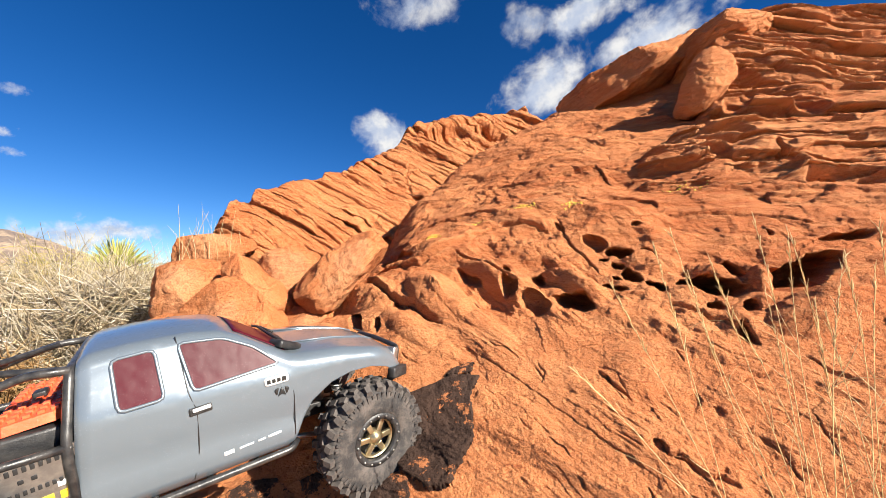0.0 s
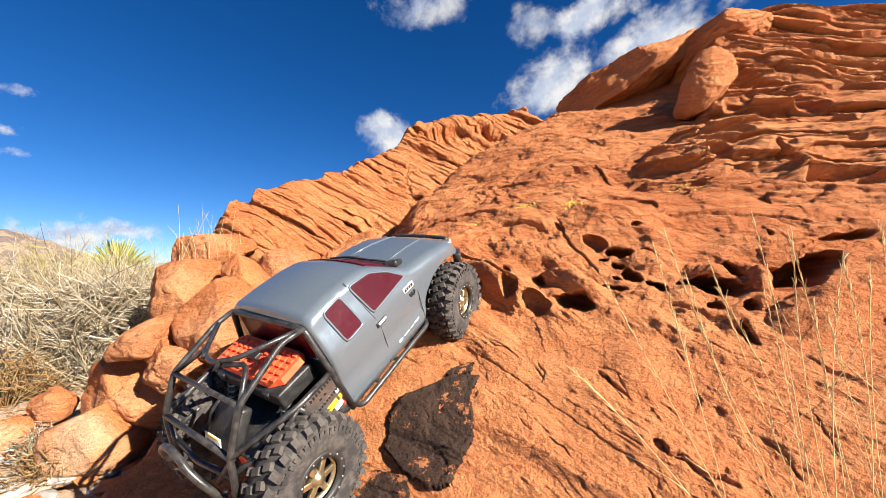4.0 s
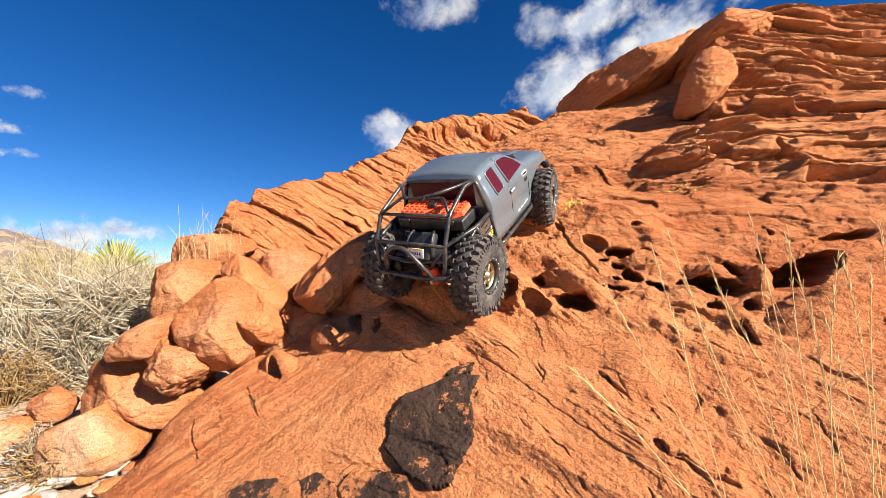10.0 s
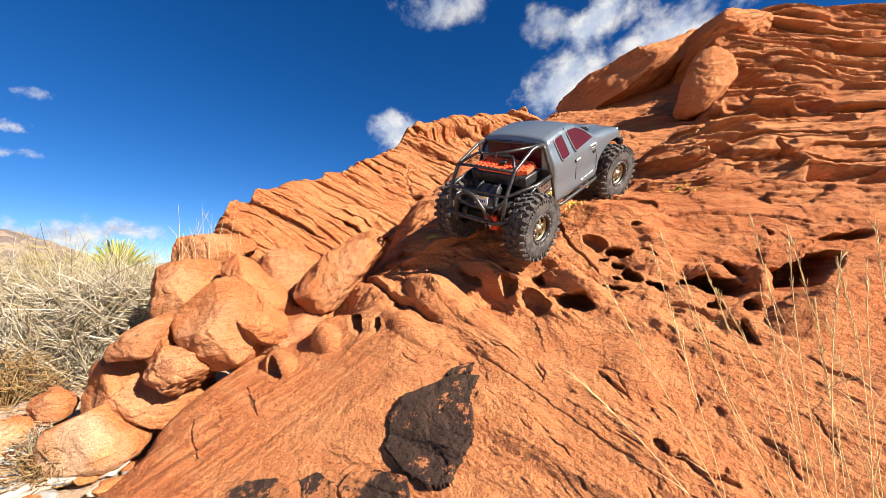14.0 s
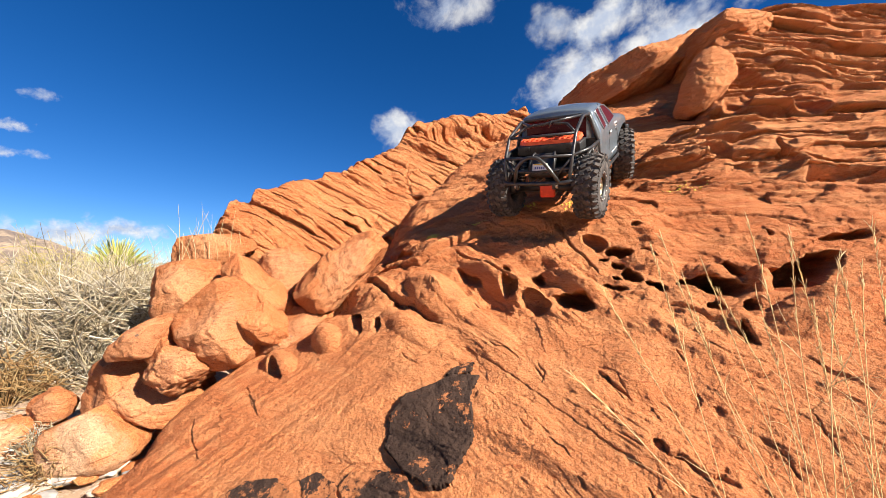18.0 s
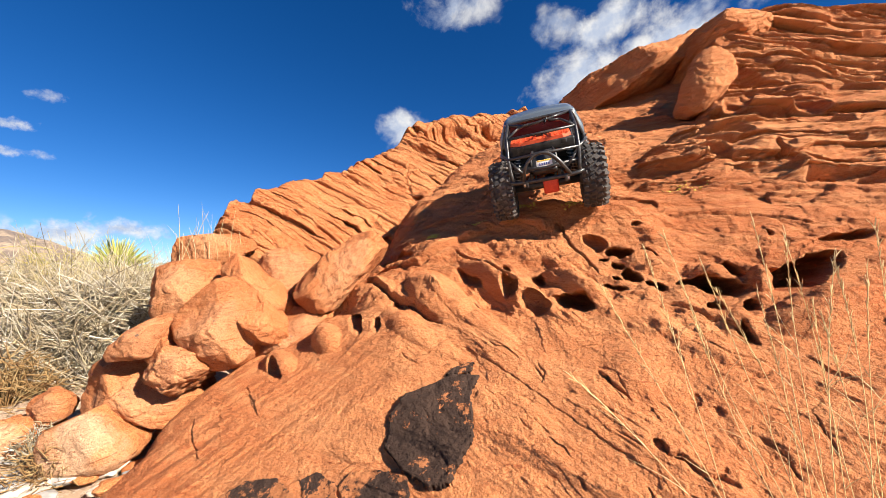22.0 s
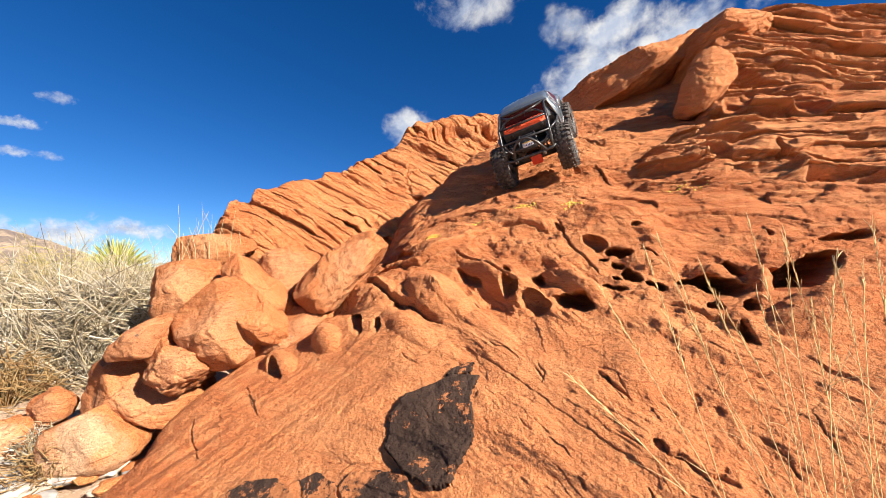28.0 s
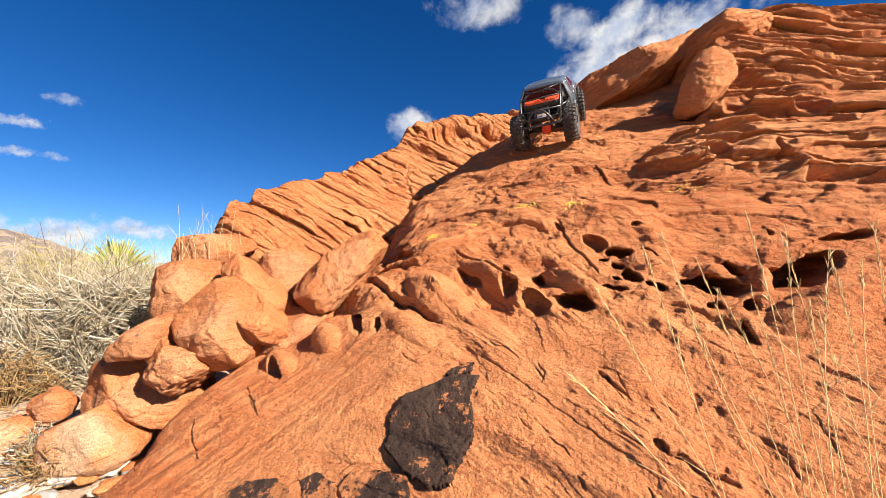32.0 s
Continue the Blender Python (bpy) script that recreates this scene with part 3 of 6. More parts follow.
def build_face():
    n_p, n_q = 600, 760
    p = -0.5 + 2.9 * np.linspace(0, 1, n_p) ** 1.25
    q = -0.3 + 3.0 * np.linspace(0, 1, n_q) ** 1.1
    p, q = (g.ravel() for g in np.meshgrid(p, q, indexing="ij"))
    h = 0.03 * fbm(p * 0.9, q * 1.6, octaves=4, seed=71)
    bed = q + p * (0.04 + 0.36 * np.clip(q, 0, 2))
    r1, l1 = ledges(p * 0.8, bed, 0.20, 0.45, 81)
    r2, l2 = ledges(p, bed, 0.085, 0.55, 91)
    r3, l3 = ledges(p, bed, 0.040, 0.8, 93)
    up = sstep(0.25, 0.7, q)
    sharpness = 0.30 + 0.70 * sstep(-0.25, 0.30, fbm(p * 1.5 + 3, bed * 3, octaves=3, seed=105))
    r2, l2, r3, l3 = r2 * sharpness, l2 * sharpness, r3 * sharpness, l3 * sharpness
    r1, l1 = r1 * (0.6 + 0.4 * sharpness), l1 * (0.6 + 0.4 * sharpness)
    h = h - 0.15 * np.clip(p + 0.1, 0, 2) * sstep(0.3, 1.0, q)
    h = h + (0.048 + 0.025 * up) * r1 + (0.028 + 0.012 * up) * r2 + 0.009 * r3
    down = (0.040 + 0.030 * up) * l1 + 0.022 * l2 + 0.006 * l3
    h = h + 0.006 * fbm(p * 4.5, bed * 15, octaves=5, seed=95, gain=0.58) + 0.009 * terrace(2.6 * fbm(p * 1.8, bed * 9, octaves=4, seed=96)) + 0.0025 * fbm(p * 60, q * 70, octaves=2, seed=98)
    h = h - 0.035 * sstep(0.36, 0.48, fbm(p * 2.2, bed * 8, octaves=4, seed=97))
    for row in FACE_OVALS:
        d, val = oval(p + 0.015 * vnoise(p * 14, q * 14, None, 7), q + 0.015 * vnoise(p * 14, q * 14, None, 8), row)
        h = h + val * np.clip(1 - d * d, 0, 1) ** (0.6 if val < 0 else 1.2)
    hug = np.clip(0.208 * q - 0.03, 0, 1) * sstep(1.8, 1.0, q)
    left = np.interp(q, [-0.35, 0.1, 0.33, 0.40, 0.57, 0.88, 0.98, 1.24, 1.43, 1.58, 2.4], [0.0, -0.20, -0.18, -0.16, -0.08, 0.06, 0.17, 0.26, 0.33, 0.39, 0.5])
    over = left + 0.06 * fbm(q * 4, q * 0 + 3, octaves=3, seed=99) - p
    h = h - 0.60 * hug * np.exp(-np.maximum(-over, 0) / 0.20)
    h = h - 3.2 * (np.sqrt(over ** 2 + 0.0016) + over) * 0.5
    flank = sstep(-0.05, 0.10, over) * sstep(0.9, 0.3, over)
    h = h + flank * (0.05 * fbm(p * 5, q * 4, octaves=4, seed=101) + 0.018 * terrace(2 * fbm(p * 11, q * 9, octaves=4, seed=103)))
    foot = 0.12 - q
    h = h - 0.35 * (np.sqrt(foot ** 2 + 0.01) + foot) * 0.5
    crest = q - np.interp(p, [0.1, 0.31, 0.66, 0.82, 1.0, 2.5], [1.88, 2.22, 2.52, 2.54, 2.50, 2.46])
    h = h - 2.0 * (np.sqrt(crest ** 2 + 0.006) + crest) * 0.5
    pts = FACE_O + p[:, None] * FACE_U + (q - down)[:, None] * FACE_V + h[:, None] * FACE_N
    ob = new("rock_ledge", mesh_of("rock_ledge", pts, grid_faces(n_p, n_q), SANDSTONE))
    return tagged(ob, "steep red sandstone face of wavy bedded ledges", "rock", kind="structure")


build_face()


# ---- the two bedded outcrops beyond the gully ----
def build_outcrop(label, axes, spans, counts, dip, size, skyline, edge, ovals, mat, seed):
    """Tilted flagstones: a leaning wall of thin beds that dip to the right, broken off along its skyline and its lower left edge."""
    o, au, av, an = (np.array(x) for x in axes)
    p, q = (g.ravel() for g in np.meshgrid(np.linspace(spans[0], spans[1], counts[0]), np.linspace(spans[2], spans[3], counts[1]), indexing="ij"))
    bed = (q + dip * p) / math.hypot(1, dip)
    run = (p - dip * q) / math.hypot(1, dip)
    h = 0.03 * fbm(p * 1.5, q * 1.5, octaves=3, seed=seed + 31)
    down = np.zeros(p.shape)
    for k, (thick, step, cut) in enumerate(((2.5, 0.42, 0.55), (1.0, 0.26, 0.42), (0.45, 0.07, 0.10))):
        f = bed / (size * thick) + 0.30 * fbm(run * 0.9, bed * 1.2, octaves=2, seed=seed + 10 * k) + 0.05 * fbm(run * 12, bed * 12, octaves=3, seed=seed + 10 * k + 3)
        row = np.floor(f)
        g = run / (size * thick * 2.6) + 0.37 * row + 0.22 * fbm(run * 4, bed * 4, octaves=3, seed=seed + 10 * k + 5)
        col = np.floor(g)
        t, w = f - row, g - col
        ri, ci = row.astype(np.int64), col.astype(np.int64)
        lot = lattice(ri, ci, ri * 0, seed + k)
        some = sstep(-0.30, 0.15, fbm(run * 2.1 + 7 * k, bed * 3.3, octaves=3, seed=seed + 10 * k + 7))
        long = sstep(-0.25, 0.10, vnoise(run * 2.3 + 11.0 * row, row * 1.7, None, seed + 41 + k))
        slot = np.exp(-(t / 0.06) ** 2) + np.exp(-((t - 1) / 0.06) ** 2)
        gap = (np.exp(-(w / 0.035) ** 2) + np.exp(-((w - 1) / 0.035) ** 2)) * (lot > -0.1)
        h = h + size * step * (0.35 + 0.65 * some) * (0.45 * lot + sstep(0.0, 0.05, t) * (1 - 0.5 * t))
        h = h - size * cut * (long * slot + 0.22 * some * gap)
        down = down + size * 0.8 * step * some * sstep(0.0, 0.05, t) * sstep(0.45, 0.05, t)
    h = h + 0.005 * fbm(p * 13, q * 13, octaves=5, seed=seed + 35, gain=0.6) + 0.004 * terrace(2.2 * fbm(run * 5, bed * 16, octaves=4, seed=seed + 36))
    for row in ovals:
        d, val = oval(p + 0.02 * vnoise(p * 9, q * 9, None, 7), q + 0.02 * vnoise(p * 9, q * 9, None, 8), row)
        h = h + val * np.clip(1 - d * d, 0, 1) ** 0.7
    sx, sy = zip(*skyline)
    past = q - np.interp(p, sx, sy) - 0.004 * fbm(p * 16, q * 9, octaves=3, seed=seed + 37)
    h = h - 1.8 * (np.sqrt(past ** 2 + 0.0010) + past) * 0.5
    if edge:
        ey, ex = zip(*edge)
        past = np.interp(q, ey, ex) + 0.02 * fbm(q * 9, q * 0, octaves=3, seed=seed + 38) - p
        h = h - 2.6 * (np.sqrt(past ** 2 + 0.0006) + past) * 0.5
    pts = o + p[:, None] * au + (q - down)[:, None] * av + h[:, None] * an
    return tagged(new("rock_outcrop", mesh_of("rock_outcrop", pts, grid_faces(*counts), mat)), label, "rock", kind="structure")


build_outcrop("outcrop of tilted red sandstone beds beside the gully",
              ((-1.0416, 1.7455, 0.6748), (0.9272, 0.3746, 0.0), (-0.2408, 0.596, 0.766), (0.287, -0.7103, 0.6428)),
              (-0.25, 1.25, -0.65, 1.10), (540, 620), 0.82, 0.078,
              [(-0.20, 0.10), (-0.072, 0.231), (-0.04, 0.278), (-0.026, 0.374), (0.070, 0.386), (0.085, 0.501), (0.200, 0.540), (0.287, 0.634), (0.455, 0.669), (0.475, 0.755), (0.622, 0.769), (0.731, 0.905), (0.814, 0.860), (0.979, 0.908), (1.147, 0.866), (1.4, 0.8)],
              [(-0.75, 0.36), (-0.402, 0.31), (-0.176, 0.256), (-0.034, 0.10), (0.117, -0.015), (0.218, -0.07), (0.5, -0.15), (1.3, -0.25)],
              [(0.72, 0.10, 0.10, 0.03, -0.05, 0.16, -0.06), (0.26, -0.10, 0.06, -0.04, 0.03, 0.10, -0.06)], SANDSTONE_LIGHT, 200)
build_outcrop("far red sandstone outcrop on the skyline with a pale scar",
              ((-0.3581, 2.7014, 1.3414), (0.9511, 0.309, 0.0), (-0.1986, 0.6113, 0.766), (0.2367, -0.7286, 0.6428)),
              (-0.7, 2.0, -0.8, 1.6), (520, 460), 0.88, 0.125,
              [(-0.8, -0.55), (-0.554, -0.339), (-0.335, -0.121), (-0.185, 0.067), (-0.012, 0.299), (0.060, 0.360), (0.167, 0.593), (0.321, 0.751), (0.538, 0.883), (0.859, 0.991), (1.09, 1.139), (1.416, 1.308), (1.641, 1.428), (1.708, 1.285), (1.914, 1.118), (2.2, 0.9)],
              [],
              [(0.52, 0.56, 0.22, 0.10, -0.02, 0.13, -0.14), (0.95, 0.66, 0.16, 0.06, -0.03, 0.14, -0.12), (0.62, 0.80, 0.30, 0.12, -0.02, 0.08, 0.05)], SANDSTONE, 300)


# ---- loose blocks ----
def block_mesh(name, half, mat, seed, power=2.6, lump=0.07, rough=0.007, beds=0.0, bed_size=0.05, n=56, cuts=7, shear=0.0):
    """A weathered block: a cube blown up to a rounded block, then lumped, bedded and pitted."""
    g = np.linspace(-1, 1, n)
    a, b = (t.ravel() for t in np.meshgrid(g, g, indexing="ij"))
    one = np.ones_like(a)
    sides = [(one, a, b), (-one, b, a), (b, one, a), (a, -one, b), (a, b, one), (b, a, -one)]
    cube = np.concatenate([np.stack(t, 1) for t in sides])
    faces = np.concatenate([grid_faces(n, n) + k * n * n for k in range(6)])
    key, first, back = np.unique(np.round(cube * 4096).astype(np.int64) @ np.array([1, 20011, 400440121]), return_index=True, return_inverse=True)
    cube, faces = cube[first], back.ravel()[faces]
    mid = cube[faces].mean(1)
    turn = np.cross(cube[faces[:, 1]] - cube[faces[:, 0]], cube[faces[:, 2]] - cube[faces[:, 0]])
    wrong = (turn * mid).sum(1) < 0
    faces[wrong] = faces[wrong][:, ::-1]
    d = np.tan(cube * (math.pi / 4))
    d = d / (np.abs(d) ** power).sum(1)[:, None] ** (1 / power)
    half = np.array(half)
    size = half.mean()
    k = d * half / size
    o = 31.7 * seed
    r = 1 + lump * fbm(k[:, 0] * 1.2 + o, k[:, 1] * 1.2, k[:, 2] * 1.2, 3, seed)
    pts = d * r[:, None]
    rng = np.random.RandomState(seed * 7 + 1)
    for _ in range(cuts):
        nn = rng.normal(0, 1, 3)
        nn = nn / np.linalg.norm(nn)
        past = np.maximum(pts @ nn - rng.uniform(0.70, 0.92), 0)
        pts = pts - past[:, None] * nn * 0.9
    pts = pts * half
    out = d / np.linalg.norm(d, axis=1)[:, None]
    if beds:
        f = pts[:, 2] / bed_size + 1.1 * fbm(k[:, 0] * 1.4 + o, k[:, 1] * 1.4, k[:, 2] * 2, 4, seed + 4)
        t = f - np.floor(f)
        row = np.floor(f).astype(np.int64)
        amp = 0.3 + 0.7 * (0.5 + 0.5 * lattice(row, row * 0, row * 0, seed))
        pts = pts + out * (beds * amp * (sstep(0, 0.08, t) * sstep(1.0, 0.90, t) - 0.5))[:, None]
    e = fbm(pts[:, 0] * 9 + o, pts[:, 1] * 9, pts[:, 2] * 9, 4, seed + 8, 0.55)
    e = e + 0.6 * terrace(2.2 * fbm(pts[:, 0] * 6 + o, pts[:, 1] * 6, pts[:, 2] * 9, 4, seed + 13))
    e = e + 0.22 * fbm(pts[:, 0] * 60 + o, pts[:, 1] * 60, pts[:, 2] * 60, 2, seed + 15)
    pts = pts + out * (rough * e)[:, None]
    pts[:, 0] += shear * pts[:, 2]
    return mesh_of(name, pts, faces, mat)


def block(name, label, where, half, mat=None, seed=1, category="boulder", parent=None, **shape):
    ob = new(name, block_mesh(name, half, mat or SANDSTONE_BOULDER, seed, **shape))
    ob.matrix_basis = pose(*where)
    if parent:
        ob.parent = parent
        return ob
    return tagged(ob, label, category)


block("boulder", "large rounded red sandstone boulder resting on smaller stones", (-0.680, 1.135, 0.402, 0, -8, 0), (0.114, 0.115, 0.140), seed=3, power=3.0)
block("boulder", "flat lens-shaped red boulder leaning on the boulder pile", (-0.873, 1.116, 0.356, 0, -27, 0), (0.113, 0.100, 0.058), seed=5, power=2.2)
block("boulder", "rough red sandstone block wedged under a flat boulder", (-0.788, 1.121, 0.285, 0, 20, 0), (0.102, 0.100, 0.068), seed=7, power=3.0, rough=0.012)
block("boulder", "wedge-shaped slab of pale red sandstone leaning in the pile", (-0.545, 1.135, 0.392, 0, 52, -10), (0.080, 0.070, 0.042), SANDSTONE_LIGHT, seed=9, power=3.4)
block("boulder", "long slab of pale red sandstone lying across the pile", (-0.612, 1.230, 0.505, 0, 40, -10), (0.128, 0.090, 0.052), SANDSTONE_LIGHT, seed=10, power=3.4)
block("boulder", "weathered red boulder with a dark hollow in the pile", (-0.885, 1.287, 0.499, 0, -20, 0), (0.123, 0.140, 0.111), seed=11)
block("boulder", "low red boulder with dry grass before it", (-0.997, 1.597, 0.647, 0, -20, 0), (0.139, 0.160, 0.094), seed=13)
block("boulder", "upright rounded boulder leaning in the gully", (-0.342, 1.242, 0.566, 0, -46, 15), (0.165, 0.100, 0.088), seed=15, power=3.0)
block("boulder", "pale weathered sandstone boulder on the stony ground", (-0.962, 1.055, 0.100, 0, -18, 0), (0.104, 0.105, 0.092), SANDSTONE_PALE, seed=17, power=3.4, rough=0.003, cuts=4)
block("boulder", "small round red boulder on the stony ground", (-1.237, 1.192, 0.138, 0, 0, 0), (0.065, 0.060, 0.054), seed=19)
block("boulder", "low pale red boulder half sunk in the ground", (-1.323, 1.157, 0.062, 0, 0, 0), (0.104, 0.120, 0.059), SANDSTONE_PALE, seed=21)
block("boulder", "broad red rock under the boulder pile", (-0.915, 1.188, 0.184, 0, 8, 0), (0.180, 0.140, 0.094), seed=23, power=3.0)
block("boulder", "dark red block deep in the gully behind the pile", (-0.616, 1.406, 0.520, 0, -10, 0), (0.152, 0.140, 0.130), seed=25)
block("boulder", "red block at the foot of the layered outcrop", (-0.499, 1.238, 0.335, 0, -20, 0), (0.151, 0.100, 0.095), seed=26)
block("boulder", "lichen-flecked boulder wedged in a cleft of the rock face", (1.362, 1.842, 1.535, 0, 8, 0), (0.112, 0.125, 0.185), SANDSTONE, seed=27, power=2.5, beds=0.004, bed_size=0.09, rough=0.0045, n=64, shear=0.18)
block("rock_outcrop", "overhanging brow of dark red sandstone on the slab", (1.536, 2.830, 2.110, 0, -24, 0), (0.556, 0.450, 0.161), SANDSTONE, seed=29, category="rock", power=3.2, lump=0.10, beds=0.010, bed_size=0.12, rough=0.010, n=72)
block("rock_outcrop", "knob of layered red sandstone high on the skyline", (1.913, 2.476, 2.151, 0, -20, 0), (0.219, 0.350, 0.160), SANDSTONE, seed=31, category="rock", beds=0.02, bed_size=0.07, n=70)
block("rock_outcrop", "broad red sandstone mass under the layered outcrop", (-0.50, 2.75, 0.30, 0, 8, -20), (0.80, 0.62, 0.52), SANDSTONE, seed=95, category="rock", power=3.5, rough=0.02, n=60)
block("rock_outcrop", "broad red sandstone mass under the far outcrop", (0.15, 3.75, 0.62, 0, 0, -15), (0.95, 0.75, 0.80), SANDSTONE, seed=96, category="rock", power=3.5, rough=0.02, n=60)

# ---- the ground, far mountain and clouds ----
def build_ground():
    rad = np.concatenate([[0.0], np.exp(np.linspace(math.log(0.15), math.log(3500), 190))])
    ang = np.radians(np.linspace(0, 360, 241))
    r, a = np.meshgrid(rad, ang, indexing="ij")
    x, y = (r * np.cos(a)).ravel() - 0.9, (r * np.sin(a)).ravel() + 1.2
    near = np.exp(-np.hypot(x, y) / 40)
    z = near * (0.035 * fbm(x * 1.3, y * 1.3, octaves=5, seed=5) + 0.012 * fbm(x * 9, y * 9, octaves=3, seed=6))
    z = z + 0.10 * sstep(1.6, 4.0, np.hypot(x, y)) * near
    ob = new("ground", mesh_of("ground", np.stack([x, y, z], 1), grid_faces(len(rad), len(ang)), SOIL))
    return tagged(ob, "stony tan desert ground", "ground", kind="structure")


build_ground()


def build_mountain():
    n, m = 260, 60
    a = np.radians(np.linspace(60, 215, n))
    t = np.linspace(0, 1, m)
    aa, tt = (g.ravel() for g in np.meshgrid(a, t, indexing="ij"))
    deg = np.degrees(aa)
    top = np.interp(deg, [60, 120, 130, 134, 139, 141.5, 146, 160, 180, 215], [5, 8, 34, 84, 165, 182, 186, 200, 150, 60])
    top = top + 9 * fbm(deg * 0.5, deg * 0, octaves=5, seed=9)
    dist = 1500 + 700 * tt
    z = top * tt ** 0.8 + 14 * fbm(deg * 0.9, tt * 7, octaves=5, seed=12) * np.sin(tt * math.pi)
    pts = np.stack([dist * np.cos(aa), dist * np.sin(aa), z], 1)
    ob = new("backdrop", mesh_of("backdrop", pts, grid_faces(n, m), mountain_mat()))
    return tagged(ob, "far bare tan desert mountain", "mountain", kind="structure")


build_mountain()


def build_cloud(label, x, y, z, wide, high, lean, seed, wisp=0.22):
    """A cloud far off: a bulging sheet of vapour turned to the viewer."""
    n = 12
    a, b = (g.ravel() for g in np.meshgrid(np.linspace(-1, 1, n), np.linspace(-1, 1, n), indexing="ij"))
    pts = np.stack([a, b, 0.12 * (1 - a * a) * (1 - b * b)], 1)
    ob = new("cloud", mesh_of("cloud", pts, grid_faces(n, n), cloud_mat("cloud_vapour", seed, wisp, wide / high)))
    q = (Vector((0, 0, 0.55)) - Vector((x, y, z))).to_track_quat("Z", "Y").to_matrix().to_4x4()
    ob.matrix_basis = Matrix.Translation((x, y, z)) @ q @ pose(0, 0, 0, 0, 0, lean) @ Matrix.Diagonal((wide, high, wide, 1))
    ob.visible_shadow = False
    return tagged(ob, label, "cloud")


CLOUDS = [
    (build_cloud("small bright white cumulus cloud beside the skyline", -451, 2537, 990, 536, 350, 4, 1, 0.10), (241, -1, 16)),
    (build_cloud("white cumulus cloud rising behind the rock face", 717, 2513, 1331, 706, 406, 25, 2, 0.12), (334, -5, 80)),
    (build_cloud("white cloud bank above the rock face", 1495, 2488, 1689, 960, 406, 20, 3, 0.14), (241, -1, 16)),
    (build_cloud("broken white cloud high in the sky", 1051, 2474, 1890, 678, 339, 10, 4, 0.16), (261, 8, -116)),
    (build_cloud("thin wisp of cloud high in the sky", -185, 2471, 1922, 678, 292, 8, 5, 0.26), (443, 0, -8)),
    (build_cloud("ragged scrap of cloud", 596, 2481, 1786, 395, 281, -20, 6, 0.28), (314, 1, -16)),
    (build_cloud("tiny wisp of cloud in the blue sky", -3099, 2513, 1327, 236, 101, 10, 7, 0.34), (390, 5, -76)),
    (build_cloud("tiny wisp of cloud in the blue sky", -3087, 2545, 877, 169, 73, 8, 8, 0.36), (318, 2, -36)),
    (build_cloud("tiny wisp of cloud in the blue sky", -3280, 2533, 1046, 292, 112, 6, 11, 0.24), (233, -3, 56)),
    (build_cloud("tiny wisp of cloud in the blue sky", -3341, 2544, 885, 270, 95, 8, 12, 0.28), (286, 0, -4)),
    (build_cloud("low white cloud over the far mountain", -2736, 2587, 274, 847, 236, 2, 9, 0.14), (-80, -1, 24)),
    (build_cloud("low white cloud over the far mountain", -2293, 2583, 322, 479, 169, -4, 10, 0.18), (100, 0, 4)),
]

# ---- the varnished flakes on the slab ----
def slab_point(u, v, lift=0.0):
    uu, vv = np.array([float(u)]), np.array([float(v)])
    h, s = slab_shape(uu, vv)
    return Vector(SLAB_O + u * SLAB_U + v * SLAB_V + (h[0] + lift) * SLAB_N)


def flake(name, label, rim, thick, seed, mat=None):
    """A thin plate with a broken edge that lies on the slab."""
    rim = np.array(rim)
    mid = rim.mean(0)
    rng = np.random.RandomState(seed)
    dense = np.array([a + (b - a) * t for a, b in zip(rim, np.roll(rim, -1, 0)) for t in np.linspace(0, 1, 16, endpoint=False)])
    n = len(dense)
    ragged = dense + rng.normal(0, 0.0018, (n, 2))
    rings = np.linspace(0.985, 0.01, 34)
    uv = np.concatenate([ragged, ragged] + [mid + (dense - mid) * k for k in rings])
    h, s = slab_shape(uv[:, 0], uv[:, 1])
    lift = np.concatenate([np.full(n, -0.02), np.full(n, thick * 0.75), np.full(n * len(rings), thick)])
    lift = lift + np.where(lift > 0, 0.22 * thick * fbm(uv[:, 0] * 14, uv[:, 1] * 14, octaves=4, seed=seed), 0)
    lift = lift + np.where(lift > 0, 0.16 * thick * terrace(2 * fbm(uv[:, 0] * 9, uv[:, 1] * 11, octaves=4, seed=seed + 3)), 0)
    pts = SLAB_O + uv[:, :1] * SLAB_U + uv[:, 1:] * SLAB_V + (h + lift)[:, None] * SLAB_N
    k = len(rings) + 2
    faces = []
    for j in range(k - 1):
        for i in range(n):
            faces.append((j * n + i, j * n + (i + 1) % n, (j + 1) * n + (i + 1) % n, (j + 1) * n + i))
    return tagged(new(name, mesh_of(name, pts, faces, mat or VARNISH)), label, "rock flake")


flake("rock_flake", "black desert-varnished sandstone plate with chipped orange patches", [(-0.285, 0.496), (-0.341, 0.483), (-0.382, 0.443), (-0.419, 0.414), (-0.434, 0.365), (-0.413, 0.323), (-0.410, 0.301), (-0.356, 0.270), (-0.295, 0.254), (-0.266, 0.267), (-0.261, 0.313), (-0.253, 0.363), (-0.284, 0.445)], 0.011, 3)
flake("rock_flake", "small dark flake of varnished sandstone", [(-0.306, 0.530), (-0.328, 0.522), (-0.343, 0.499), (-0.352, 0.481), (-0.324, 0.492), (-0.305, 0.501)], 0.006, 5)
flake("rock_flake", "dark varnished sandstone plate low on the slab", [(-0.344, 0.264), (-0.402, 0.263), (-0.453, 0.244), (-0.463, 0.218), (-0.428, 0.191), (-0.352, 0.199), (-0.312, 0.222)], 0.005, 7, VARNISH_WORN)
